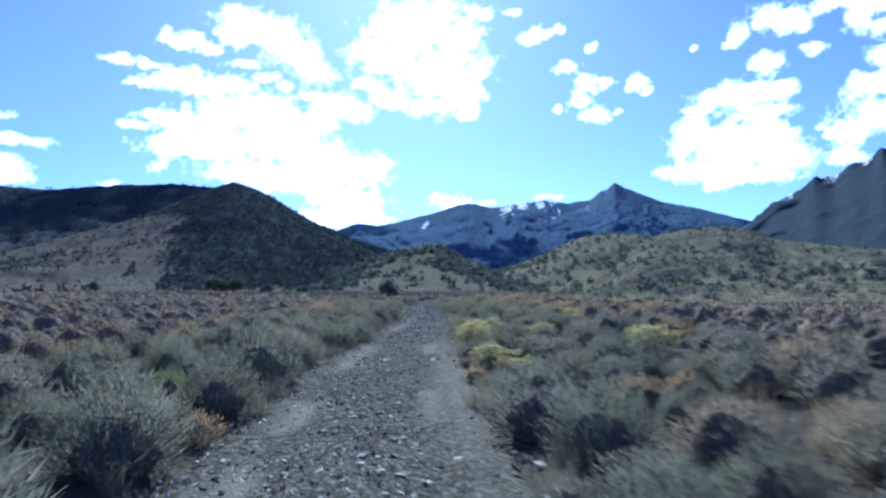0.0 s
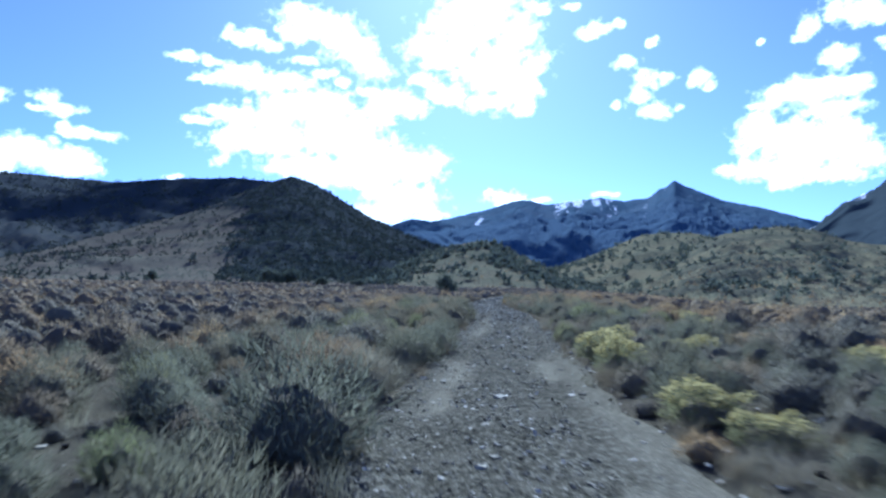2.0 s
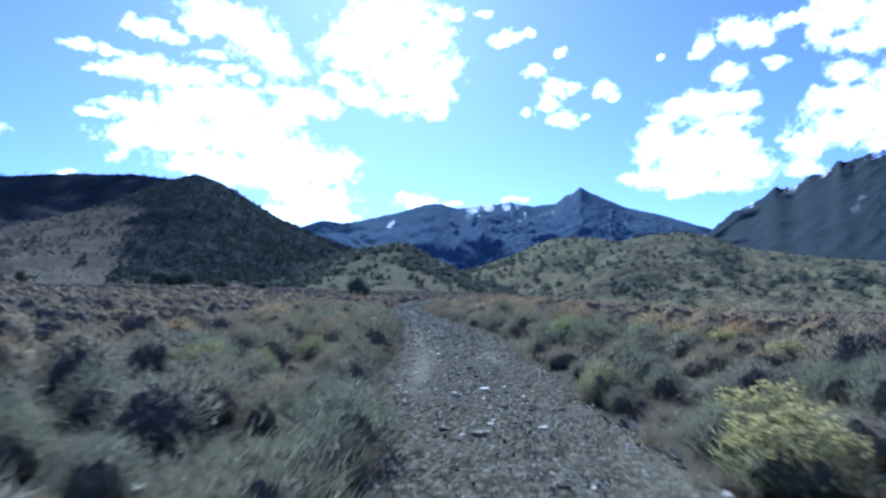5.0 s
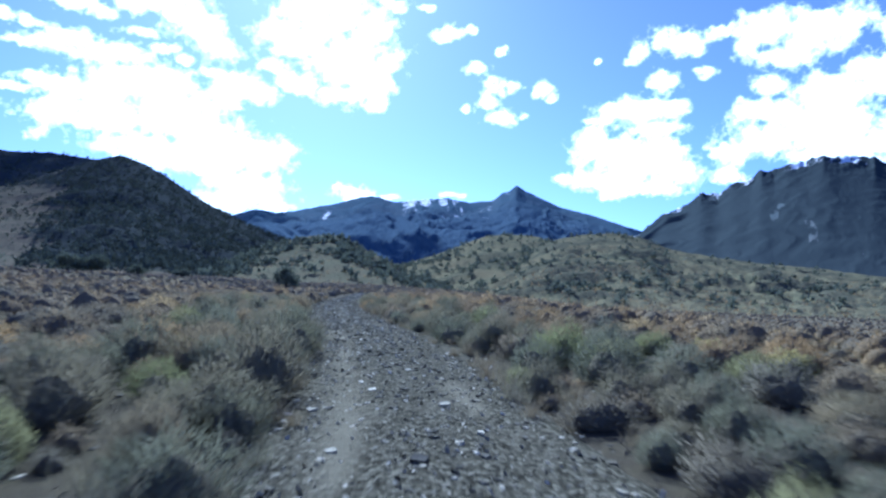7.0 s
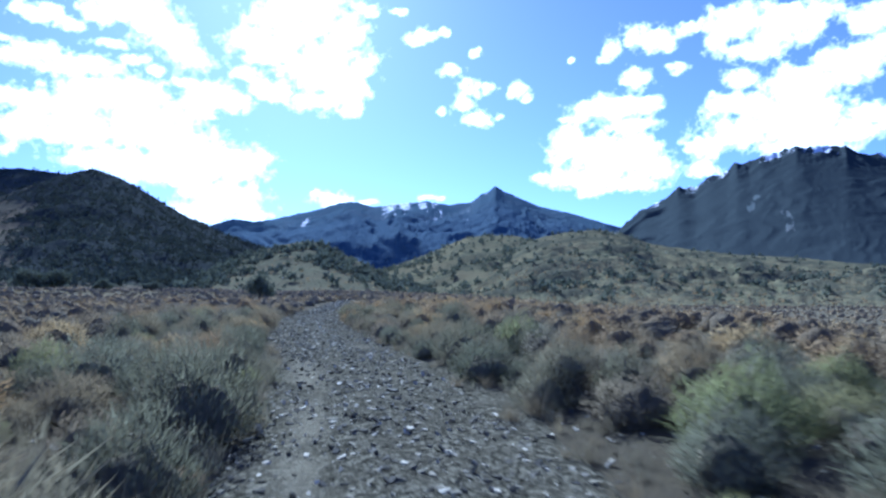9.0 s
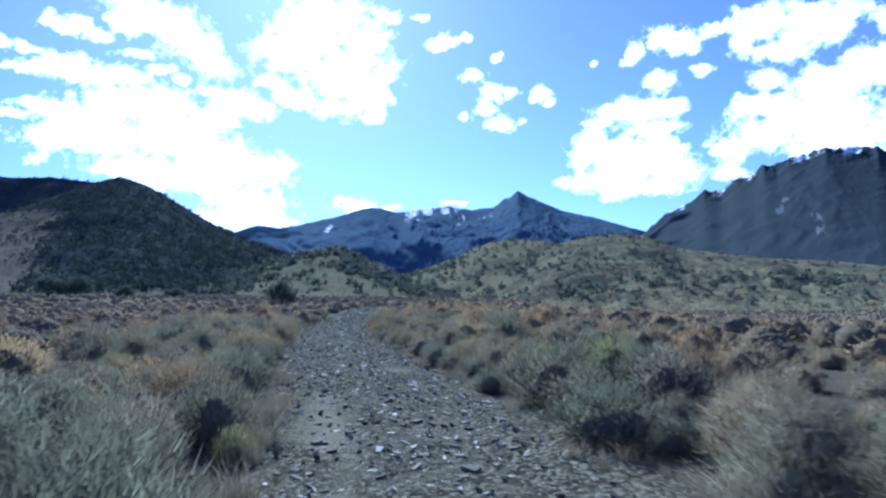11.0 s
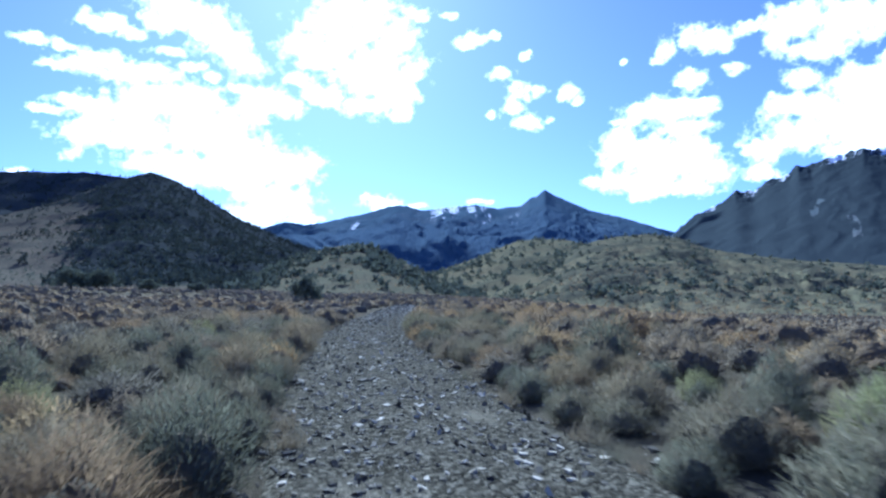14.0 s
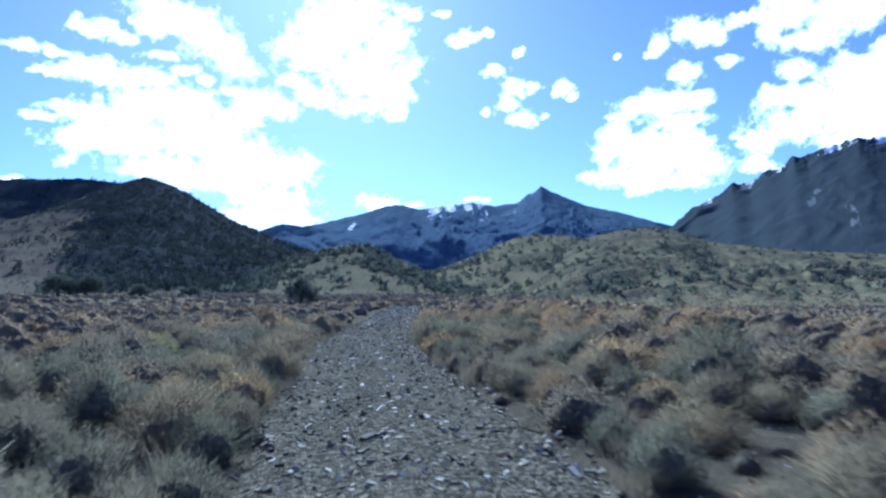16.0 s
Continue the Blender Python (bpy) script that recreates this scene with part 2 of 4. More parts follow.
ROAD_X = (-2, -1.6, -0.5, -0.3, -0.1, 0.35, 0.85, 1.4, 1.95, 2.22, 2.18, 2.5, 3.0, 3.8, 5.5, 7.3, 9.0, 10.8, 21)


def road_x(y):
    return np.interp(y, ROAD_Y, ROAD_X)


def land(x, y):
    """Height of the plain: level near the track, falling from one side to the other further off."""
    x, y = np.asarray(x, float), np.asarray(y, float)
    s = x - road_x(np.minimum(y, 160))
    sc = np.clip(s, -85, 85)
    z = -np.where(s < 0, 0.026, 0.082) * sc * smooth((np.abs(s) - 4) / 38) - 0.2 * smooth((y - 55) / 115)
    off = smooth((np.abs(s) - 1.3) / 3.0)
    z += off * (0.22 * (fbm(x * 0.22, y * 0.22, 4, 11) - 0.42) + 0.8 * smooth((np.abs(s) - 12) / 40) * (fbm(x * 0.035, y * 0.035, 3, 17) - 0.5))
    return z


def graded(lo, hi, step, reach, growth=1.1):
    mid = list(np.arange(lo, hi + step / 2, step))
    up, d = [], step
    while (up[-1] if up else hi) < reach:
        d *= growth
        up.append((up[-1] if up else hi) + d)
    down, d = [], step
    while (down[-1] if down else lo) > -reach:
        d *= growth
        down.append((down[-1] if down else lo) - d)
    return np.array(down[::-1] + mid + up)


def make_ground():
    xs, ys = graded(-14, 18, 0.45, 4700), graded(-4, 72, 0.55, 4700)
    X, Y = np.meshgrid(xs, ys)
    s = np.abs(X - road_x(Y))
    Z = land(X, Y) - 0.09 * (1 - smooth((s - 1.1) / 0.9)) * (Y < 140)
    me = build("ground", np.stack([X, Y, Z], -1).reshape(-1, 3), grid_faces(*X.shape), SOIL, smooth_faces=True)
    return tagged(new("ground", me), "pale dry stony soil of a sagebrush plain", "ground", kind="structure")


def make_road():
    ys = np.concatenate([np.arange(-25, 75, 0.12), np.arange(75, 112, 0.5)])
    us = np.linspace(-2.2, 2.2, 40)
    Y, U = np.meshgrid(ys, us, indexing="ij")
    edge = 1.32 + 0.45 * (fbm(Y * 0.5, U * 0 + np.sign(U) * 7, 3, 23) - 0.5) + 0.5 * (U > 0) * np.exp(-((Y - 35.5) / 4.5) ** 2)
    rut = np.exp(-((np.abs(U) - 0.78) / 0.26) ** 2)
    Z = 0.02 - 0.045 * rut + 0.03 * (fbm(Y * 2.5, U * 2.5, 3, 31) - 0.5) + 0.02 * np.exp(-(U / 0.4) ** 2)
    Z = Z - 0.16 * smooth((np.abs(U) - edge + 0.15) / 0.7)
    X = U + road_x(Y)
    Z = Z + land(road_x(Y), Y)
    dust = smooth((fbm(Y * 0.35, U * 0.9, 3, 37) - 0.5) * 5) * rut
    dust = np.maximum(dust, smooth((U - 0.75) / 0.5) * smooth(1.5 - np.abs(Y - 13) / 7) * 0.7)
    me = build("road", np.stack([X, Y, Z], -1).reshape(-1, 3), grid_faces(*X.shape), ROAD, {"dust": dust}, True)
    return tagged(new("road", me), "rough grey gravel track with shallow wheel ruts", "road", kind="structure")


ground = make_ground()
road = make_road()


# ---- hills and mountains ----
EYE = np.array((0.0, 20.0))
deg = np.degrees


def make_hill(name, label, crest, base, mat, rough, power=1.3, cols=260, rows=70, jag=0.0, freq=1.0, wood=None, snow=None, seed=1, grain=0.14, gully=0.0, pitch=1.2, octaves=6, warp=3.0, along=2.6):
    """A ridge: rises from a foot at the distance base to its crest line, and falls away behind."""
    c = np.array(crest, float)
    d = c[:, :2] - EYE
    az, dist = np.arctan2(d[:, 0], d[:, 1]), np.hypot(d[:, 0], d[:, 1])
    order = np.argsort(az)
    az, dist, zc = az[order], dist[order], c[order, 2]
    A = np.linspace(az[0], az[-1], cols)
    k = np.ones(5) / 5
    D = np.convolve(np.pad(np.interp(A, az, dist), 2, "edge"), k, "valid")
    Zc = np.convolve(np.pad(np.interp(A, az, zc), 1, "edge"), (0.2, 0.6, 0.2), "valid")
    v = np.concatenate([np.linspace(0, 1, rows), 1 + np.linspace(0.04, 0.6, 14)])
    Vv, AA = np.meshgrid(v, A, indexing="ij")
    Zs = np.convolve(np.pad(Zc, 12, "edge"), np.hanning(25) / np.hanning(25).sum(), "valid")
    DD = D[None, :]
    blend = smooth((Vv - 0.72) / 0.26)
    ZZ = Zs[None, :] * (1 - blend) + Zc[None, :] * blend
    dist_v = base + (DD - base) * Vv
    X, Y = EYE[0] + np.sin(AA) * dist_v, EYE[1] + np.cos(AA) * dist_v
    foot = land(X, Y) - 2.0
    up = np.where(Vv <= 1, np.minimum(Vv, 1) ** power, 1 - 0.9 * (Vv - 1))
    q = freq * 6.0 / dist.mean()
    n = fbm(X * q, Y * q, octaves, seed, True) - 0.55
    cut = fbm(deg(AA) * pitch + warp * n + 1.2 * Vv, Vv * along + 0.2 * warp * n, 4, seed + 70, True) - 0.6
    fine = fbm(X * q * 9, Y * q * 9, 3, seed + 50) - 0.5
    body = np.sin(np.clip(Vv, 0, 1) * math.pi) ** 0.8
    Z = foot + (ZZ - foot) * up + (rough * n + gully * cut) * body + rough * grain * fine * np.clip(Vv * 3, 0, 1)
    Z = Z + jag * (fbm(X * q * 5, Y * q * 5, 4, seed + 9, True) - 0.6) * np.clip(1 - np.abs(Vv - 1) * 5, 0, 1)
    Wd = wood(AA, Vv, Z, n + (0.7 * cut if gully else 0)) if wood else np.zeros_like(Z)
    Sn = snow(AA, Vv, Z, n + (0.7 * cut if gully else 0)) if snow else np.zeros_like(Z)
    me = build(name, np.stack([X, Y, Z], -1).reshape(-1, 3), grid_faces(*X.shape), mat, {"wood": Wd, "snow": Sn}, True)
    tagged(new(name, me), label, name.replace("_", " "), kind="structure")
    return X, Y, Z, Vv, Wd


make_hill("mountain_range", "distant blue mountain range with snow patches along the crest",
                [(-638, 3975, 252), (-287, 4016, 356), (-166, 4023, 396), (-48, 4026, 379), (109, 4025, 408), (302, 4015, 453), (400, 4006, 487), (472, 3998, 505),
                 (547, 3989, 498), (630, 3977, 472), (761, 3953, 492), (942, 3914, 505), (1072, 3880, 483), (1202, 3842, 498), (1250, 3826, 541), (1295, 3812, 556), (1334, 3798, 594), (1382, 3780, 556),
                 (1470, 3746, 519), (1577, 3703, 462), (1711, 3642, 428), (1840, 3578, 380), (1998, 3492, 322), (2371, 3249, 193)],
                1900, HAZE_BLUE_HILL, 48, 1.25, 520, 90, 9, 2.6,
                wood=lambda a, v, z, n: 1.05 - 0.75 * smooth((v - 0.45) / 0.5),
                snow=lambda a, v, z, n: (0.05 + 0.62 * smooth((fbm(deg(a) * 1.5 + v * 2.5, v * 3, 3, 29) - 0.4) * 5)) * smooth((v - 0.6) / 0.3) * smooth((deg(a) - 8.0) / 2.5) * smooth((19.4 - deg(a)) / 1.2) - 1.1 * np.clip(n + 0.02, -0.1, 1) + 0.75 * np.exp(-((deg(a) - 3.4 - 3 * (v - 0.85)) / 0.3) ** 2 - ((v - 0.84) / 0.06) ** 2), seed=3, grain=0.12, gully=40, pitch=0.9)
FOREST = make_hill("forested_ridge", "long dark conifer-covered ridge",
                   [(-2100, 1100, 150), (-1828, 1562, 230), (-1627, 1772, 291), (-1443, 1925, 328), (-1332, 2004, 341), (-1296, 2027, 337), (-1234, 2066, 340), (-1167, 2104, 334),
                    (-1098, 2142, 334), (-1024, 2178, 334), (-947, 2212, 345), (-867, 2245, 356), (-695, 2304, 369), (-586, 2334, 361), (-454, 2364, 319), (-177, 2400, 213)],
                   1200, RIDGE, 60, 1.1, 220, 60, 5, 1.5, wood=lambda a, v, z, n: 0.5 + 0.6 * smooth((v - 0.3) / 0.3) + 0.3 * n, seed=5, gully=22, pitch=0.6)
LEFT = make_hill("wooded_hill", "steep hill with dark conifers and a bare brown spur",
                 [(-1252, 888, 4), (-978, 1184, 30), (-845, 1283, 54), (-767, 1331, 73), (-679, 1378, 105), (-582, 1422, 138), (-487, 1457, 172), (-443, 1471, 196),
                  (-409, 1481, 213), (-374, 1491, 227), (-350, 1496, 238), (-330, 1501, 243), (-308, 1506, 238), (-277, 1512, 226), (-240, 1518, 205), (-190, 1525, 174),
                  (-152, 1529, 149), (-126, 1532, 137), (-88, 1534, 121), (-36, 1536, 101), (54, 1536, 72), (205, 1523, 34)],
                 330, LEFT_HILL, 26, 1.55, 300, 90, 3, 1.3,
                 wood=lambda a, v, z, n: 0.02 + 1.15 * smooth((deg(a) + 19.6 - 2.5 * v + 7.0 * n) / 3.4) * smooth((v - 0.02) / 0.12) + 0.7 * n * (deg(a) < -16), seed=8, gully=7, pitch=0.35)
make_hill("rocky_mountain", "dark rugged rocky mountain with snow along its crest",
                  [(1048, 2074, 121), (1138, 2025, 179), (1162, 2012, 202), (1209, 1983, 245), (1247, 1960, 260), (1269, 1945, 281), (1299, 1925, 308), (1341, 1896, 303),
                   (1369, 1875, 332), (1422, 1834, 354), (1439, 1821, 380), (1467, 1798, 373), (1492, 1777, 391), (1545, 1731, 402), (1568, 1710, 415), (1590, 1689, 406),
                   (1652, 1627, 396), (1659, 1620, 403), (1672, 1607, 388), (1725, 1548, 359), (1831, 1419, 303), (1929, 1280, 239), (2084, 1000, 115)],
                  900, CRAG, 6, 1.3, 420, 90, 30, 1.7,
                  wood=lambda a, v, z, n: 1.3 - 0.3 * n - 0.2 * smooth((v - 0.7) / 0.3) - 4.0 * fbm(deg(a) * 4 + v * 6, v * 22, 3, 41) ** 2 * (np.exp(-((deg(a) - 41.9 + 3 * (v - 0.42)) / 0.45) ** 2 - ((v - 0.42) / 0.09) ** 2) + np.exp(-((deg(a) - 39.8 - 5 * (v - 0.58)) / 0.5) ** 2 - ((v - 0.58) / 0.08) ** 2)),
                  snow=lambda a, v, z, n: 0.34 * smooth((v - 0.88) / 0.08) + 0.55 * smooth((v - 0.93) / 0.05) * smooth((fbm(deg(a) * 0.9, v * 0, 2, 19) - 0.45) * 6) - 0.9 * np.clip(n, 0, 1) * smooth((v - 0.5) / 0.3), seed=13, grain=0.5, gully=15, pitch=0.3, octaves=3, warp=1.2, along=1.8)
MID = make_hill("wooded_foothill", "olive foothill dotted with dark junipers",
                [(80, 1073, -8), (148, 1066, 17), (200, 1057, 34), (251, 1046, 51), (286, 1037, 68), (311, 1029, 77), (336, 1021, 80), (369, 1009, 79), (394, 1000, 74), (449, 976, 57), (522, 937, 29)],
                420, OLIVE_HILL, 14, 1.2, 120, 50, 2, 2.5, wood=lambda a, v, z, n: 0.35 + 0.5 * n, seed=21)
RIGHT = make_hill("grassy_foothill", "broad tan and olive foothill dotted with junipers",
                  [(209, 819, -15), (249, 808, 12), (275, 799, 29), (288, 794, 39), (307, 787, 52), (326, 779, 59), (351, 768, 64), (375, 756, 66), (392, 747, 65), (409, 737, 61),
                   (436, 721, 48), (462, 704, 42), (486, 687, 37), (510, 669, 33), (552, 633, 28), (613, 572, 17), (675, 492, 10), (743, 375, -2)],
                  210, OLIVE_HILL, 16, 1.5, 260, 90, 1.5, 2.6, wood=lambda a, v, z, n: 0.3 + 1.0 * n, seed=27, gully=6, pitch=0.5)
KNOB = make_hill("stony_knoll", "small pale stony knoll dotted with junipers",
                 [(-75, 632, 2), (-55, 634, 9), (-30, 635.5, 21), (-7, 636, 32), (12, 636, 38), (27, 636, 41), (39, 635, 42.5), (51, 634, 40.5), (61, 633, 35), (76, 632, 28), (91, 629, 20.6), (116, 625, 10), (146, 619, 0)],
                 300, TAN_HILL, 7, 1.35, 120, 50, 1.0, 2.5, wood=lambda a, v, z, n: 0.05 + 0.5 * n, seed=33)


# ---- clouds ----
def make_cloud(*puffs, seed=0, fine=1.3, streak=0.0, grow=1.0, label="bright white fair-weather cumulus cloud"):
    """A far bank of cloud: lobes (bearing, elevation, half width, half height, in degrees) with ragged edges."""
    p = np.array(puffs) * np.array((1, 1, grow, grow))
    m = 0.8
    a = np.arange((p[:, 0] - p[:, 2] * 1.5).min() - m, (p[:, 0] + p[:, 2] * 1.5).max() + m, 0.15)
    e = np.arange((p[:, 1] - p[:, 3] * 1.5).min() - m, min((p[:, 1] + p[:, 3] * 1.5).max() + m, 26.5), 0.15)
    A, E = np.meshgrid(a, e)
    wx, wy = A + 0.7 * (fbm(A * 1.1, E * 1.1, 4, 61) - 0.5), E + 0.6 * (fbm(A * 1.1, E * 1.1, 4, 67) - 0.5)
    q = ((wx[..., None] - p[:, 0]) / p[:, 2]) ** 2 + ((wy[..., None] - p[:, 1]) / p[:, 3]) ** 2
    keep = np.exp(-0.9 * q).max(-1)
    dens = keep * 1.12 + 0.12 * np.clip(np.exp(-0.9 * q).sum(-1), 0, 1)
    rag = fbm(A * fine, E * fine * 1.3, 5, 71 + seed) - 0.5
    u, w = A * 0.85 + E * 0.53, E * 0.85 - A * 0.53
    rag = rag + streak * (fbm(u * 0.13, w * 0.62, 4, 83) - 0.56)
    dens = dens + 1.2 * rag * np.clip(dens * 2, 0, 1)
    ra, re = np.radians(A), np.radians(E)
    V = np.stack([np.sin(ra) * np.cos(re), np.cos(ra) * np.cos(re), np.sin(re)], -1) * (4700.0 - 9 * seed) + np.array((0, 20, 1.5))
    F = grid_faces(*A.shape)
    F = F[keep.ravel()[F].max(1) > 0.05]
    used, F = np.unique(F, return_inverse=True)
    me = build("cloud", V.reshape(-1, 3)[used], F.reshape(-1, 4), CLOUD, {"cover": dens.ravel()[used]}, True)
    return tagged(new("cloud", me), label, "cloud", "clouds in the sky")


make_cloud((-16.6, 17.0, 2.79, 0.78), (-19.7, 16.3, 1.09, 0.34), (-13.8, 16.5, 3.69, 0.97), (-11.0, 14.7, 5.17, 1.72), (-17.4, 13.9, 2.45, 0.40), (-19.9, 13.1, 1.21, 0.40), (-15.1, 13.4, 3.41, 1.13), (-17.1, 11.7, 2.58, 0.99),
           (-18.0, 10.0, 0.79, 0.45), (-13.7, 11.9, 4.59, 1.60), (-9.1, 12.5, 4.27, 2.08), (-6.2, 11.2, 3.60, 1.88), (-3.3, 10.3, 3.39, 1.51), (-7.1, 9.4, 4.53, 1.32), (-10.9, 9.7, 3.51, 1.17), (-1.3, 9.6, 1.94, 0.95),
           (-2.8, 7.0, 2.99, 1.34), (-4.2, 7.8, 2.65, 0.95), (-5.2, 5.9, 2.64, 0.96), (-0.8, 5.9, 1.45, 0.58), seed=1, label="large bright white cumulus bank above the hills")
make_cloud((-11.1, 21.4, 2.84, 1.19), (-8.7, 20.6, 2.40, 1.52), (-7.2, 19.2, 2.41, 1.32), (-5.7, 18.1, 1.84, 1.25), (-12.5, 20.4, 1.41, 0.77), (-11.8, 22.2, 1.04, 0.51), seed=2)
make_cloud((-11.5, 18.3, 1.69, 0.40), (-10.0, 17.5, 1.24, 0.36), (-8.4, 16.8, 0.77, 0.36), seed=19, fine=1.6, label="thin white wisp of cloud")
make_cloud((-4.3, 15.2, 2.43, 1.01), (-4.8, 14.0, 1.21, 0.56), (-2.3, 14.9, 1.46, 0.92), (-6.2, 16.1, 1.21, 0.45), seed=20, fine=1.6, label="small ragged white cloud")
make_cloud((-16.2, 19.7, 2.04, 0.72), (-17.6, 20.0, 0.49, 0.55), (-14.7, 19.3, 1.38, 0.43), seed=3, fine=1.6, label="small torn white cloud")
make_cloud((-20.8, 17.9, 1.25, 0.42), (-19.0, 17.7, 0.97, 0.30), seed=4, fine=1.6, label="thin white wisp of cloud")
make_cloud((2.9, 21.4, 4.21, 2.12), (0.6, 19.5, 3.21, 1.93), (4.3, 18.4, 4.23, 2.41), (6.2, 16.7, 2.38, 1.79), (7.2, 14.9, 1.05, 0.73), (4.3, 15.3, 2.44, 0.81), (8.1, 18.3, 1.44, 1.15), (6.7, 20.7, 1.91, 1.29),
           (0.6, 16.0, 2.05, 0.80), (-1.4, 17.2, 1.35, 0.65), (8.1, 16.3, 0.96, 0.90), (3.9, 22.9, 3.30, 0.92), seed=5, label="dazzling white cumulus cloud just below the sun")
make_cloud((13.6, 20.7, 1.48, 0.64), (12.6, 20.3, 0.84, 0.39), (15.2, 20.9, 0.50, 0.46), seed=6, fine=1.6, label="small torn white cloud")
make_cloud((8.4, 22.6, 1.73, 0.51), (11.3, 22.5, 0.66, 0.29), seed=7, fine=1.6, label="small torn white cloud")
make_cloud((15.8, 18.0, 1.09, 0.56), (17.2, 16.4, 1.07, 0.83), (16.9, 15.1, 0.98, 0.79), (18.0, 13.9, 1.28, 0.71), (18.9, 16.4, 0.87, 0.47), (15.1, 14.7, 0.41, 0.36), (19.7, 14.0, 0.43, 0.26), seed=8, fine=1.6, label="small ragged white cloud, taller than wide")
make_cloud((21.6, 16.1, 0.89, 0.72), (21.0, 15.8, 0.47, 0.56), (22.2, 15.5, 0.50, 0.30), seed=9, fine=1.6, label="small white puff of cloud")
make_cloud((17.9, 19.2, 0.58, 0.38), seed=10, fine=1.6, label="tiny white puff of cloud")
make_cloud((26.1, 18.3, 0.36, 0.20), seed=21, fine=1.6, label="tiny white puff of cloud")
make_cloud((29.2, 14.2, 3.28, 1.12), (30.6, 13.0, 2.07, 0.76), (31.9, 14.4, 1.42, 0.75), (27.3, 14.7, 1.21, 0.45), (25.4, 13.7, 0.66, 0.27), (25.9, 12.1, 1.49, 1.15), (25.4, 11.2, 1.69, 1.06), (28.6, 10.8, 3.65, 1.65),
           (30.9, 10.5, 2.68, 1.63), (32.6, 9.4, 1.58, 1.04), (27.7, 9.0, 3.31, 1.20), (27.2, 7.9, 1.20, 0.56), (23.5, 9.0, 0.90, 0.52), (30.4, 8.2, 2.78, 0.69), (24.9, 9.1, 1.22, 0.56), seed=11, grow=1.05, label="bright white cumulus cloud with a flat base")
make_cloud((32.7, 19.3, 2.04, 0.97), (31.1, 19.9, 0.86, 0.72), (29.3, 18.8, 0.87, 0.82), (29.0, 18.2, 0.69, 0.35), (35.3, 19.8, 1.03, 0.58), (34.2, 18.9, 0.57, 0.75), seed=12, fine=1.6, label="ragged white cloud in the blue sky")
make_cloud((31.3, 16.5, 1.17, 0.83), (34.4, 16.9, 0.95, 0.43), seed=22, fine=1.6, label="small white puff of cloud")
make_cloud((38.9, 19.8, 2.29, 1.12), (37.5, 18.7, 0.83, 0.98), (41.9, 18.9, 2.64, 1.27), (40.5, 17.6, 1.67, 0.81), (43.6, 19.4, 2.26, 1.08), (48.0, 18.5, 1.65, 0.90), (39.3, 15.6, 0.97, 0.83), (43.1, 14.6, 2.72, 1.38),
           (46.1, 15.5, 2.68, 1.17), (48.2, 16.4, 1.71, 0.83), (40.7, 13.3, 2.84, 1.17), (38.3, 13.9, 1.31, 0.76), (39.4, 11.7, 2.89, 1.19), (43.4, 12.2, 3.08, 1.56), (36.5, 10.6, 1.51, 0.96), (36.1, 9.0, 1.26, 0.80),
           (46.2, 10.8, 2.19, 1.01), (48.2, 11.9, 1.43, 0.86), (42.5, 10.5, 2.36, 1.04), seed=13, grow=1.2, label="broad white cloud bank over the rocky mountain")
make_cloud((5.7, 7.4, 1.69, 0.71), (4.2, 7.8, 0.61, 0.33), (8.2, 7.1, 1.24, 0.28), seed=14, fine=1.6, label="low white cloud behind the mountain crest")
make_cloud((14.1, 7.4, 1.25, 0.29), seed=15, fine=1.6, label="low white cloud behind the mountain crest")
make_cloud((-30.7, 13.7, 1.02, 0.56), (-29.5, 12.9, 1.23, 0.57), (-31.1, 12.9, 0.72, 0.24), seed=16, fine=1.6, label="small torn white cloud")
make_cloud((-28.1, 11.4, 1.90, 0.38), (-26.7, 11.2, 1.17, 0.34), (-29.6, 11.8, 0.67, 0.37), seed=23, fine=1.6, label="thin white wisp of cloud")
make_cloud((-34.0, 13.5, 1.01, 0.66), seed=24, fine=1.6, label="small torn white cloud")
make_cloud((-32.1, 9.8, 2.66, 1.01), (-29.6, 9.3, 2.29, 1.04), (-27.9, 8.7, 1.37, 0.55), (-33.8, 9.0, 2.02, 1.19), seed=17, label="low white cloud behind the forested ridge")
make_cloud((-21.6, 8.5, 0.84, 0.22), seed=18, fine=1.6, label="tiny white cloud over the ridge")


# ---- plants ----
def unit(v):
    return v / np.maximum(np.linalg.norm(v, axis=-1, keepdims=True), 1e-9)


def blades(base, way, length, width, r):
    """Triangles from their feet, ways, lengths and widths."""
    side = unit(np.cross(way, unit(r.normal(size=way.shape)))) * np.asarray(width).reshape(-1, 1) * 0.5
    tip = base + way * np.asarray(length).reshape(-1, 1)
    V = np.stack([base - side, base + side, tip], 1).reshape(-1, 3)
    return V, np.arange(len(V)).reshape(-1, 3)


def dome(n, r, spread=1.0):
    """Random ways over an upper half sphere."""
    phi, c = r.uniform(0, 2 * math.pi, n), r.uniform(math.cos(1.5 * spread), 1, n)
    s = np.sqrt(1 - c * c)
    return np.stack([s * np.cos(phi), s * np.sin(phi), c], 1)


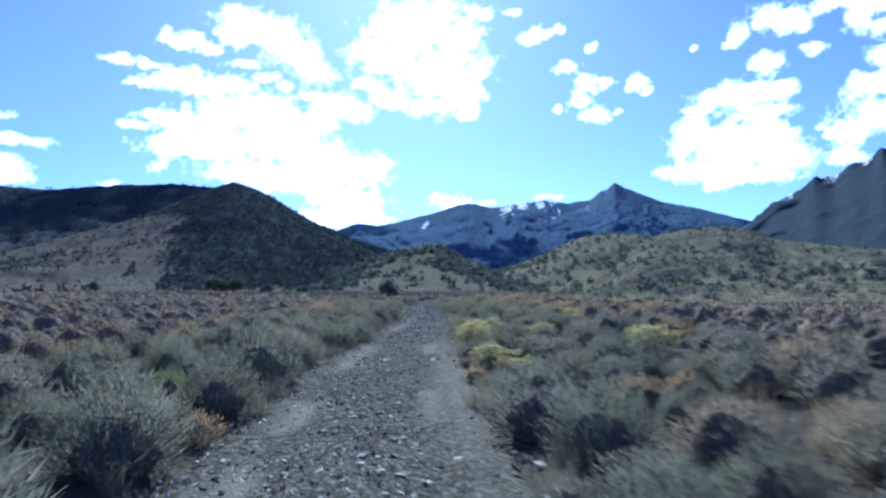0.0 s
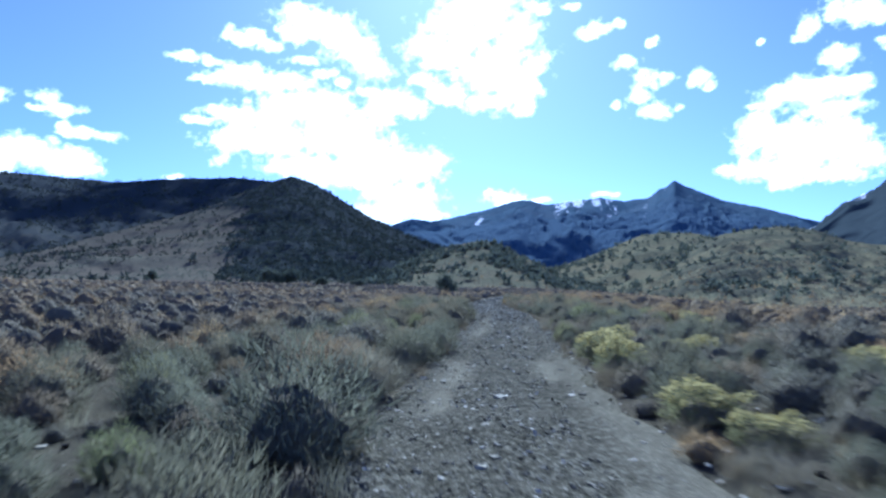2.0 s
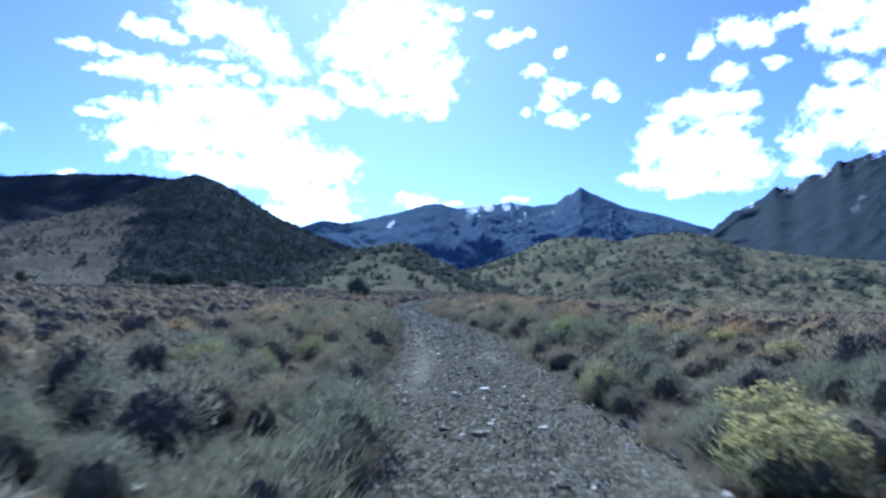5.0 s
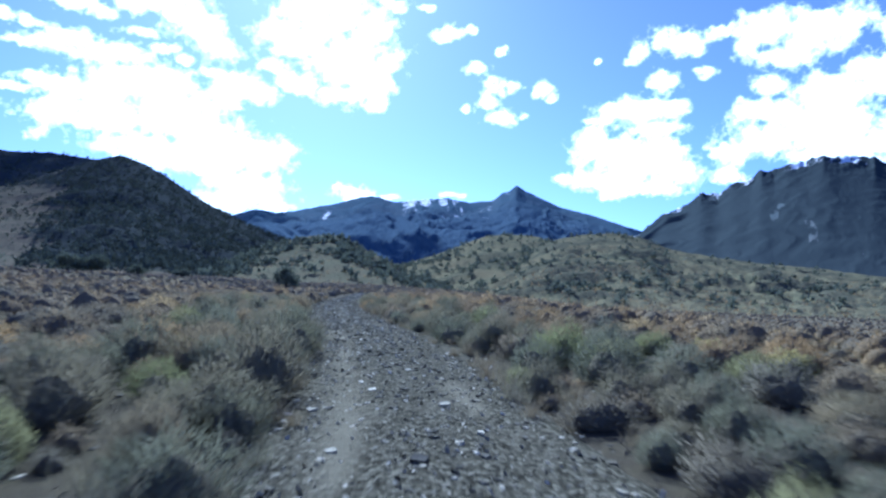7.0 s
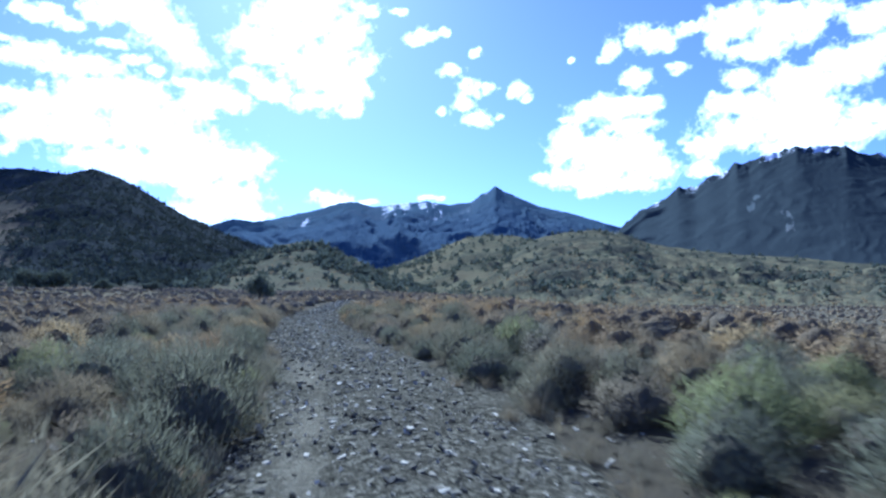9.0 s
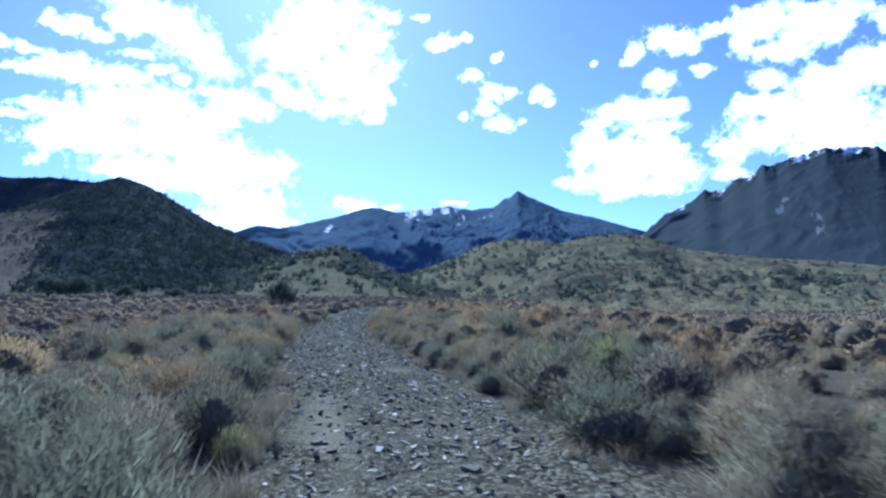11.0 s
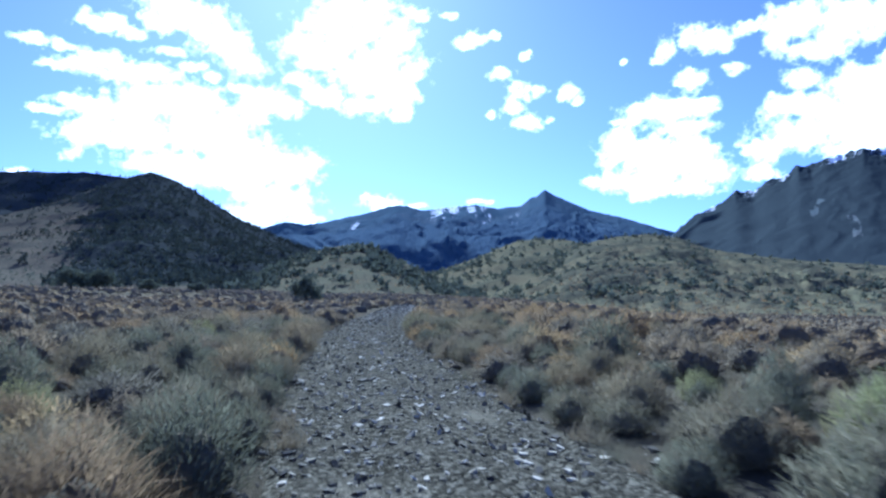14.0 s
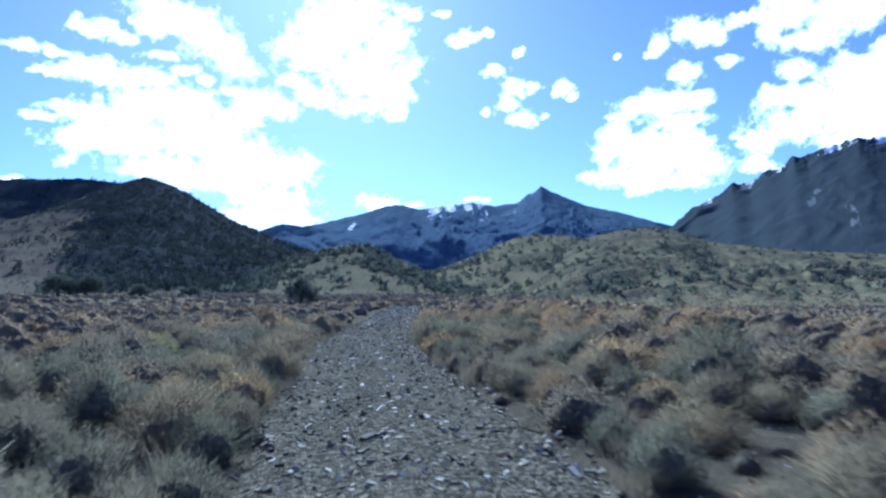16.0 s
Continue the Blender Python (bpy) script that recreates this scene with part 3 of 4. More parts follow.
def shrub_form(d, k):
    """The uneven outline of a shrub one metre wide and high, along the ways d: lobes and hollows, narrower at its foot."""
    x, y, z = d[:, 0], d[:, 1], d[:, 2]
    lump = 0.74 + 0.36 * fbm(x * 1.8 + k, y * 1.8 + z * 1.1, 2, 5) + 0.5 * (fbm(x * 3.6 + k, y * 3.6 + z * 2.6, 2, 9) - 0.5)
    p = d * np.array((0.54, 0.54, 0.97)) * lump[:, None]
    return p * np.stack([0.62 + 0.38 * smooth((z + 0.1) / 0.45)] * 2 + [np.ones(len(z))], 1)


def shrub_body(k, cols, rows, size):
    """The dense inside of a shrub: a lumpy mound."""
    th, ph = np.meshgrid(np.linspace(1.75, 0.05, rows), np.arange(cols) * 2 * math.pi / cols, indexing="ij")
    d = np.stack([np.sin(th) * np.cos(ph), np.sin(th) * np.sin(ph), np.cos(th)], -1).reshape(-1, 3)
    i = np.arange(rows * cols).reshape(rows, cols)
    F = np.stack([i[:-1], np.roll(i[:-1], -1, 1), np.roll(i[1:], -1, 1), i[1:]], -1).reshape(-1, 4)
    F = np.concatenate([F[:, (0, 1, 2)], F[:, (0, 2, 3)]])
    return shrub_form(d, k) * size, F


def shrub_meshes(r, leaves=2200, leaf=(0.12, 0.0105), flowers=0, body=(18, 9, 0.56), stems=16, inner=0.46):
    """Twigs with the dense inside, foliage and flower heads of a shrub one metre wide and one metre high."""
    k = r.uniform(0, 50)
    up = np.array((0, 0, 1.0))
    d = dome(leaves, r, 1.04)
    base = shrub_form(d, k) * (inner + (0.98 - inner) * r.uniform(size=(leaves, 1)) ** 0.6)
    way = unit(d * np.array((1, 1, 0.8)) * 0.6 + r.normal(size=d.shape) * 0.42 + up * 0.7)
    V, F = blades(base, way, r.uniform(0.5, 1.35, leaves) * leaf[0], r.uniform(0.7, 1.3, leaves) * leaf[1], r)
    tint = np.repeat(np.clip(0.22 * fbm(d[:, 0] * 3 + k, d[:, 1] * 3 + d[:, 2], 2, 13), 0, 1), 3)
    N = np.repeat(unit(d * np.array((1, 1, 1.2)) + r.normal(size=base.shape) * 0.3), 3, 0)
    BV, BF = shrub_body(k, *body)
    if stems:
        a = np.arange(stems) * 2.4
        s = np.stack([0.06 * np.cos(a), 0.06 * np.sin(a), a * 0 - 0.04], 1)
        e = np.stack([np.cos(a) * 0.36, np.sin(a) * 0.36, a * 0 + 0.3], 1) * r.uniform(0.8, 1.15, (stems, 1))
        ring = np.array([(0.012, 0, 0), (-0.006, 0.01, 0), (-0.006, -0.01, 0)])
        SV = np.concatenate([s[:, None] + ring, e[:, None] + ring * 0.5], 1).reshape(-1, 3)
        SF = (np.array([(0, 1, 4), (0, 4, 3), (1, 2, 5), (1, 5, 4), (2, 0, 3), (2, 3, 5)])[None] + (np.arange(stems) * 6)[:, None, None]).reshape(-1, 3)
        BF = np.concatenate([BF, SF + len(BV)])
        BV = np.concatenate([BV, SV])
    out = [(BV, BF), (V, F, tint, N)]
    if flowers:
        fd = dome(flowers, r, 0.62)
        fb = shrub_form(fd, k) * r.uniform(0.95, 1.08, (flowers, 1))
        fb = fb[fbm(fd[:, 0] * 4 + k, fd[:, 1] * 4, 2, 21) > 0.42]
        fv, ff = blades(fb, unit(r.normal(size=fb.shape) + up), np.full(len(fb), 0.05), np.full(len(fb), 0.045), r)
        out.append((fv, ff, np.repeat(r.uniform(0, 1, len(fb)), 3)))
    return out


def tuft_mesh(r, n=110, high=1.0):
    """A tuft of bent dry grass blades, one metre wide and high."""
    foot = np.concatenate([r.normal(size=(n, 2)) * 0.13, np.full((n, 1), -0.03)], 1)
    way = unit(dome(n, r, 0.5) + np.array((0, 0, 0.7)))
    length = r.uniform(0.5, 1.05, n)[:, None] * high
    side = unit(np.cross(way, r.normal(size=way.shape))) * r.uniform(0.0025, 0.0055, (n, 1))
    mid = foot + way * length * 0.55
    lean = way * np.array((1, 1, 0)) * 0.9
    tip = mid + unit(way + lean) * length * 0.5
    V = np.stack([foot - side, foot + side, mid - side * 0.8, mid + side * 0.8, tip], 1).reshape(-1, 3)
    F = (np.array([(0, 1, 3), (0, 3, 2), (2, 3, 4)])[None] + (np.arange(n) * 5)[:, None, None]).reshape(-1, 3)
    return build("grass_tuft", V, F, STRAW, {"tint": np.repeat(r.uniform(0, 0.2, n), 5)})


def field_hue(x, y, r):
    """Grey-green to rust: browner away from the track's start and on its lower side."""
    s = x - road_x(y)
    rust = 0.16 * smooth((y - 16) / 30) + 0.14 * smooth((y - 45) / 60) + 0.2 * smooth(s / 12) * smooth((y - 10) / 25)
    return np.clip(0.42 * r.uniform(size=len(x)) ** 1.3 + 0.4 * (fbm(x * 0.09, y * 0.09, 3, 83) - 0.3) + rust + 0.4 * (r.uniform(size=len(x)) < 0.12), 0, 0.9)


def make_shrub(kind, r, label, category, group, leaf=None):
    ob = new(kind)
    tagged(ob, label, category, group)
    if kind == "sagebrush":
        body, (V, F, tint, N) = shrub_meshes(r)
        part("foliage", build("foliage", V, F, NEAR_SAGE, {"tint": tint}, normals=N), ob)
    elif kind == "dry_shrub":
        body, (V, F, tint, N) = shrub_meshes(r, 2300, (0.17, 0.0085), body=(16, 8, 0.52))
        part("foliage", build("foliage", V, F, leaf, {"tint": tint}, normals=N), ob)
    elif kind == "green_shrub":
        body, (V, F, tint, N) = shrub_meshes(r, 2300, (0.14, 0.01), body=(16, 8, 0.52))
        part("foliage", build("foliage", V, F, leaf, {"tint": tint}, normals=N), ob)
    else:
        body, (V, F, tint, N), (fv, ff, ft) = shrub_meshes(r, 1700, (0.11, 0.013), 900)
        part("foliage", build("foliage", V, F, RABBIT, {"tint": tint}, normals=N), ob)
        tagged(part("flower_mass", build("flower_mass", fv, ff, FLOWER, {"tint": ft}), ob, "yellow flower heads"), kind="stuff")
    tagged(part("twig_mass", build("twig_mass", *body, NEAR_TWIG, {"tint": np.full(len(body[0]), 0.1)}, True), ob, "dense grey twigs"), kind="stuff")
    return ob


def plant(proto, x, y, w, h, turn):
    ob = copy_thing(proto, pose(x, y, float(land(x, y)) - 0.01, 0, 0, turn))
    ob.scale = (w * (1.12 - 0.24 * (turn % 1.7) / 1.7), w, h)
    return ob


SAGE_SPOTS = [(-2.05, 11.2, 1.4, 1.08), (-2.35, 6.1, 1.3, 0.91), (-2.1, 8.7, 1.10, 0.80), (1.75, 8.0, 1.14, 0.74), (2.4, 15.4, 1.03, 0.58), (3.3, 9.7, 0.93, 0.51), (-1.4, 18.1, 1.34, 0.75),
              (-0.9, 20.3, 1.01, 0.67), (4.4, 9.5, 0.86, 0.52), (4.8, 8.5, 0.97, 0.72), (2.3, 13.6, 1.23, 0.74), (-5.4, 13.2, 1.12, 0.77), (-3.7, 9.7, 0.82, 0.55), (-2.6, 10.4, 0.78, 0.45),
              (-5.9, 17.0, 0.93, 0.58), (-1.5, 17.3, 0.76, 0.69), (-1.1, 19.5, 0.84, 0.56), (3.4, 18.1, 0.82, 0.63), (-4.7, 15.9, 0.85, 0.50)]
SAGE_SPOTS += [(-1.0, 21.7, 1.04, 0.60), (-2.6, 19.2, 0.68, 0.51), (-3.5, 19.9, 0.77, 0.57), (2.7, 22.9, 0.81, 0.45), (-5.3, 24.0, 0.81, 0.61), (-0.8, 27.5, 1.35, 0.63), (-2.3, 31.2, 1.29, 0.89),
               (-0.2, 31.2, 1.02, 0.79), (0.0, 38.2, 1.36, 0.55), (3.95, 30.6, 0.89, 0.65), (5.9, 32.2, 1.00, 0.60), (0.2, 37.5, 0.83, 0.83), (0.1, 34.5, 0.59, 0.53), (-0.4, 35.3, 1.29, 0.84),
               (-1.7, 38.8, 1.14, 0.76), (4.3, 42.1, 0.75, 0.37), (4.4, 37.7, 1.24, 0.62)]
SAGE_SPOTS += [(0.4, 42.3, 0.65, 0.48), (4.1, 45.4, 0.55, 0.38), (4.0, 42.8, 0.69, 0.43), (3.9, 40.1, 0.60, 0.40), (4.8, 41.4, 0.72, 0.40), (4.8, 56.3, 1.38, 0.79), (-1.7, 45.7, 0.88, 0.55),
               (-2.9, 49.6, 1.07, 0.75), (-0.4, 45.0, 0.85, 0.59), (0.2, 43.8, 0.67, 0.50), (4.2, 51.3, 0.48, 0.48), (5.4, 56.0, 1.7, 0.70), (0.0, 47.5, 0.94, 0.60), (0.4, 49.6, 0.82, 0.51)]
RABBIT_SPOTS = [(2.0, 12.6, 0.97, 0.48), (2.4, 18.9, 1.2, 0.6), (6.5, 16.5, 1.46, 0.51), (4.2, 18.5, 1.10, 0.47), (2.1, 16.3, 0.97, 0.68), (2.2, 11.6, 0.87, 0.36), (5.9, 14.6, 1.24, 0.57), (3.1, 20.3, 1.11, 0.56)]
DRY_SPOTS = [(4.4, 47.6, 0.75, 0.55), (5.4, 48.9, 0.94, 0.62), (4.9, 45.1, 0.6, 0.3), (1.1, 60.2, 1.1, 0.54), (-0.1, 46.7, 1.18, 0.74), (5.1, 51.0, 0.9, 0.5), (6.4, 46.2, 0.9, 0.45), (7.3, 42.0, 1.0, 0.5), (-2.6, 33.5, 0.8, 0.45), (-1.2, 26.0, 0.7, 0.5),
             (-2.4, 15.0, 1.50, 0.85), (-1.9, 14.6, 1.2, 0.75), (-1.8, 23.2, 0.91, 0.46), (4.0, 34.0, 0.97, 0.64), (-0.3, 39.7, 1.3, 0.8), (-0.7, 40.6, 1.2, 0.7), (5.9, 54.9, 1.8, 0.74), (6.6, 53.2, 1.3, 0.6), (0.6, 57.0, 1.4, 0.60),
               (4.3, 48.8, 0.79, 0.49), (5.0, 45.5, 1.11, 0.44), (6.3, 37.0, 1.37, 0.46), (7.6, 49.6, 1.53, 0.57)]
GREEN_SPOTS = [(4.8, 31.5, 1.33, 0.82), (5.9, 31.5, 1.08, 0.5), (2.5, 23.0, 0.8, 0.59), (6.9, 29.0, 1.0, 0.6), (7.8, 33.5, 1.2, 0.6), (-1.6, 28.9, 0.8, 0.5), (-2.2, 44.0, 0.8, 0.5)]

sage_kinds = [make_shrub("sagebrush", np.random.default_rng(100 + i), "grey-green sagebrush shrub on stony soil", "shrub", "sagebrush beside the track") for i in range(7)]
rabbit_kinds = [make_shrub("rabbitbrush", np.random.default_rng(140 + i), "rabbitbrush shrub with yellow flower heads beside the track", "shrub", "rabbitbrush beside the track") for i in range(3)]
dry_kinds = [make_shrub("dry_shrub", np.random.default_rng(150 + i), ("rust-brown", "straw-coloured")[i % 2] + " dry shrub with fine upright stems", "shrub", "dry shrubs beside the track", (RUST, STRAW)[i % 2]) for i in range(4)]
green_kinds = [make_shrub("green_shrub", np.random.default_rng(155 + i), "pale olive-green shrub with fine soft stems", "shrub", "green shrubs beside the track", RABBIT) for i in range(2)]
tuft_kinds = []
for i in range(5):
    tuft_kinds.append(tagged(new("grass_tuft", tuft_mesh(np.random.default_rng(160 + i))), "tuft of straw-coloured dry bunchgrass", "grass", "grass tufts beside the track"))

taken = [(4.35, 34.2, 0.5)]
for i, (x, y, w, h) in enumerate(SAGE_SPOTS):
    plant(sage_kinds[i % 7], x, y, w * 1.05, h * 1.05, i * 77)
    taken.append((x, y, w / 2))
for i, (x, y, w, h) in enumerate(RABBIT_SPOTS):
    plant(rabbit_kinds[i % 3], x, y, w, h, i * 61)
    taken.append((x, y, w / 2))
for i, (x, y, w, h) in enumerate(DRY_SPOTS):
    plant(dry_kinds[i % 4], x, y, w, h, i * 47)
    taken.append((x, y, w / 2))
for i, (x, y, w, h) in enumerate(GREEN_SPOTS):
    plant(green_kinds[i % 2], x, y, w, h, i * 83)
    taken.append((x, y, w / 2))

# more of them scattered close to the track, with open ground between
r = np.random.default_rng(21)
count = grass = 0
while count < 215:
    y = r.uniform(1.0, 62)
    s = r.uniform(-5.0, 5.0)
    x = float(road_x(y)) + s
    w = float(r.choice((0.5, 0.7, 0.85, 1.0, 1.25))) * r.uniform(0.85, 1.15)
    if abs(s) < (1.45 + w * 0.5 if s < 0 and 5 < y < 20 else 1.25 + w * 0.42):
        continue
    t = np.array(taken)
    if (np.hypot(t[:, 0] - x, t[:, 1] - y) < (t[:, 2] + w * 0.5) * 0.72).any():
        continue
    kinds = dry_kinds if r.uniform() < 0.04 + 0.2 * float(smooth((y - 18) / 25)) else green_kinds if r.uniform() < 0.08 else sage_kinds
    plant(kinds[int(r.integers(len(kinds)))], x, y, w, w * r.uniform(0.52, 0.85), r.uniform(0, 360))
    taken.append((x, y, w / 2))
    count += 1
while grass < 270:
    y = r.uniform(2.0, 62)
    s = r.choice((-1, 1)) * (1.28 + abs(r.normal()) * 0.7)
    x = float(road_x(y)) + s
    w = r.uniform(0.25, 0.6)
    plant(tuft_kinds[int(r.integers(5))], x, y, w, w * r.uniform(0.45, 0.9), r.uniform(0, 360))
    grass += 1

# the first of each kind join the rows of the rest
for i, ob in enumerate(sage_kinds + rabbit_kinds + tuft_kinds + dry_kinds + green_kinds):
    x, y = (-8.2 + 1.35 * i if i < 5 else 6.6 + 0.55 * (i - 5)), 5.0 + 3.1 * i
    if i < 5:
        x = -7.4
    ob.matrix_basis = pose(x, y, float(land(x, y)) - 0.01, 0, 0, i * 33)
    ob.scale = (0.8, 0.8, 0.5)
    taken.append((x, y, 0.4))


def scatter(n, box, gap, keep, r):
    """Random places in a box, thinned by a chance."""
    x, y = r.uniform(box[0], box[1], n), r.uniform(box[2], box[3], n)
    ok = ((np.abs(x - road_x(y)) > gap) | (y > 106)) & (r.uniform(size=n) < keep(x, y))
    return x[ok], y[ok]


def joined_shrubs(name, x, y, w, h, detail, label, r, body=TWIG):
    """Shrubs turned and sized each in its own way, in one mesh."""
    kinds = [shrub_meshes(r, *detail, stems=0) for _ in range(8)]
    pick, z, n = r.integers(0, 8, len(x)), land(x, y) - 0.02, len(x)
    hue, turn, long = field_hue(x, y, r), r.uniform(0, 2 * math.pi, n), r.uniform(0.8, 1.25, n)
    got = [([], [], [], []), ([], [], [], [])]
    for k, kind in enumerate(kinds):
        i = np.nonzero(pick == k)[0]
        c, q = np.cos(turn[i])[:, None], np.sin(turn[i])[:, None]
        for (V, F, *rest), (Vs, Fs, Ts, Ns) in zip(kind, got):
            P = np.stack([(V[:, 0] * c - V[:, 1] * q) * (w * long)[i, None] + x[i, None], (V[:, 0] * q + V[:, 1] * c) * (w / long)[i, None] + y[i, None], V[:, 2] * h[i, None] + z[i, None]], -1)
            Fs.append((F[None] + (np.arange(len(i)) * len(V))[:, None, None]).reshape(-1, 3) + sum(len(p) for p in Vs))
            Vs.append(P.reshape(-1, 3))
            Ts.append((np.zeros(len(V))[None] + (rest[0] * 0.5 if rest else 0.05) + hue[i, None]).ravel())
            if rest:
                N = rest[1]
                Ns.append(unit(np.stack([N[:, 0] * c - N[:, 1] * q, N[:, 0] * q + N[:, 1] * c, N[:, 2] * (w[i] / h[i])[:, None]], -1)).reshape(-1, 3))
    (BV, BF, BT, _), (LV, LF, LT, LN) = ([np.concatenate(a) if a else None for a in g] for g in got)
    ob = tagged(new(name, build(name, LV, LF, SAGE, {"tint": np.clip(LT, 0, 0.99)}, normals=LN)), label, "shrubs", kind="stuff")
    tagged(part("twig_mass", build("twig_mass", BV, BF, body, {"tint": np.clip(BT, 0, 0.99)}, smooth_faces=True), ob), kind="stuff")
    return ob


def thinned(x, y, w, k=0.97):
    """Which of the places to keep so that shrubs stand side by side."""
    cell, keep = {}, np.zeros(len(x), bool)
    for i in np.argsort(-w):
        cx, cy = int(math.floor(x[i] / 1.7)), int(math.floor(y[i] / 1.7))
        near = [j for a in (-1, 0, 1) for b in (-1, 0, 1) for j in cell.get((cx + a, cy + b), ())]
        if all(math.hypot(x[i] - x[j], y[i] - y[j]) > k * 0.5 * (w[i] + w[j]) for j in near):
            keep[i] = True
            cell.setdefault((cx, cy), []).append(i)
    return keep


def free(x, y, w):
    """Which places stay clear of the shrubs set so far."""
    t = np.array(taken)
    ok = np.ones(len(x), bool)
    for px, py, pr in t:
        ok &= np.hypot(x - px, y - py) > (pr + w * 0.5) * 0.85
    return ok


r = np.random.default_rng(31)
cover = lambda x, y: 0.5 + 0.5 * smooth((fbm(x * 0.16, y * 0.16, 3, 91) - 0.3) * 4)
wedge = lambda x, y: (np.abs(np.degrees(np.arctan2(x, y + 12)) - 3) < 54)
edge_gap = lambda x, y: np.where((x > road_x(y)) & (np.abs(y - 35.5) < 6), 1.9, 1.38)
x, y = scatter(24000, (-30, 34, -8, 72), 1.5, lambda x, y: cover(x, y) * wedge(x, y), r)
w = r.choice((0.35, 0.5, 0.6, 0.7, 0.85, 1.05, 1.3), len(x)) * r.uniform(0.85, 1.15, len(x))
ok = (np.abs(x - road_x(y)) > edge_gap(x, y) + 0.3 * w) & free(x, y, w)
x, y, w = x[ok], y[ok], w[ok]
ok = thinned(x, y, w, 1.04)
x, y, w = x[ok], y[ok], w[ok]
h = w * r.uniform(0.42, 0.7, len(x))
band = (np.abs(x - road_x(y)) < 9) & (y > 0)
big = w > 0.6
joined_shrubs("sagebrush_band", x[band & big], y[band & big], w[band & big], h[band & big], (1100, (0.125, 0.016), 0, (12, 6, 0.64)), "grey-green sagebrush crowding beside the track", r, BAND_TWIG)
joined_shrubs("small_sagebrush", x[band & ~big], y[band & ~big], w[band & ~big], h[band & ~big], (480, (0.15, 0.02), 0, (8, 5, 0.64)), "small young sagebrush between the larger shrubs", r, BAND_TWIG)
joined_shrubs("sagebrush_field", x[~band], y[~band], w[~band], h[~band], (160, (0.15, 0.028), 0, (8, 5, 0.8)), "grey-green sagebrush covering the plain", r)

x, y = scatter(60000, (-110, 120, -10, 112), 1.9, lambda x, y: cover(x, y) * wedge(x, y) * ~((x > -30) & (x < 34) & (y < 72)), r)
w = r.choice((0.55, 0.75, 0.95, 1.2, 1.5), len(x)) * r.uniform(0.8, 1.2, len(x))
ok = thinned(x, y, w, 1.0)
x, y, w = x[ok], y[ok], w[ok]
joined_shrubs("distant_sagebrush", x, y, w, w * r.uniform(0.32, 0.52, len(x)), (36, (0.2, 0.06), 0, (7, 4, 0.78)), "low grey sagebrush further out on the plain", r)
x, y = scatter(19000, (-240, 260, 112, 335), 1.6, lambda x, y: cover(x, y) * wedge(x, y), r)
w = r.choice((0.9, 1.2, 1.5, 2.0), len(x)) * r.uniform(0.8, 1.2, len(x))
joined_shrubs("far_scrub", x, y, w, w * r.uniform(0.24, 0.4, len(x)), (7, (0.22, 0.1), 0, (5, 3, 0.88)), "low scrub at the edge of the plain", r)


def many_tufts(name, x, y, w, n, label, r, wide=0.014, mat=None):
    z = land(x, y)
    k = len(x)
    foot = np.repeat(np.stack([x, y, z], 1), n, 0) + np.concatenate([r.normal(size=(k * n, 2)) * np.repeat(w, n)[:, None] * 0.16, np.zeros((k * n, 1))], 1)
    way = unit(dome(k * n, r, 0.55) + np.array((0, 0, 0.6)))
    ww = np.repeat(w, n)
    V, F = blades(foot, way, ww * r.uniform(0.45, 0.9, k * n), ww * wide * r.uniform(0.7, 1.3, k * n), r)
    N = np.repeat(unit(way * 0.6 + np.array((0, 0, 0.8)) + r.normal(size=way.shape) * 0.12), 3, 0)
    tint = np.repeat(np.clip(0.4 * r.uniform(size=k) + 0.6 * fbm(x * 0.05, y * 0.05, 3, 87), 0, 0.99), n * 3)
    return tagged(new(name, build(name, V, F, mat or STRAW, {"tint": tint}, normals=N)), label, "grass", kind="stuff")


clump = lambda x, y: smooth((fbm(x * 0.09, y * 0.09, 3, 97) - 0.4) * 5) + 0.15
x, y = scatter(5200, (-30, 34, -8, 72), 1.5, lambda x, y: np.maximum(clump(x, y) * 0.8, 0.2), r)
rusty = x > road_x(y) + 3.5 + 3 * r.normal(size=len(x))
many_tufts("dry_grass", x[~rusty], y[~rusty], r.uniform(0.2, 0.5, (~rusty).sum()), 34, "straw-coloured dry bunchgrass between the shrubs", r)
many_tufts("rusty_grass", x[rusty], y[rusty], r.uniform(0.2, 0.55, rusty.sum()), 34, "rust-brown dry bunchgrass between the shrubs", r, mat=RUST)
x, y = scatter(9000, (-110, 120, 20, 170), 1.6, lambda x, y: clump(x, y) * (0.7 + 0.8 * (x > 2)) * wedge(x, y) * ~((x > -30) & (x < 34) & (y < 72)), r)
many_tufts("distant_grass", x, y, r.uniform(0.35, 0.65, len(x)), 9, "rusty dry grass further out on the plain", r, 0.07, RUST)


# ---- trees ----
def crown_arrays(r, clumps, leaves, leaf):
    """An uneven crown of leaf clumps, one metre wide and high."""
    c = dome(clumps, r, 1.25) * r.uniform(0.45, 0.95, (clumps, 1)) * np.array((0.46, 0.46, 0.5)) + np.array((0, 0, 0.34))
    size = r.uniform(0.09, 0.17, clumps)
    b = np.repeat(c, leaves, 0)
    d = unit(r.normal(size=b.shape))
    base = b + d * np.repeat(size, leaves)[:, None] * r.uniform(0.3, 1.0, (len(b), 1))
    return (*blades(base, unit(d + r.normal(size=d.shape) * 0.5 + np.array((0, 0, 0.4))), np.full(len(b), leaf), np.full(len(b), leaf * 0.5), r), np.repeat(r.uniform(0, 0.3, clumps), leaves * 3))


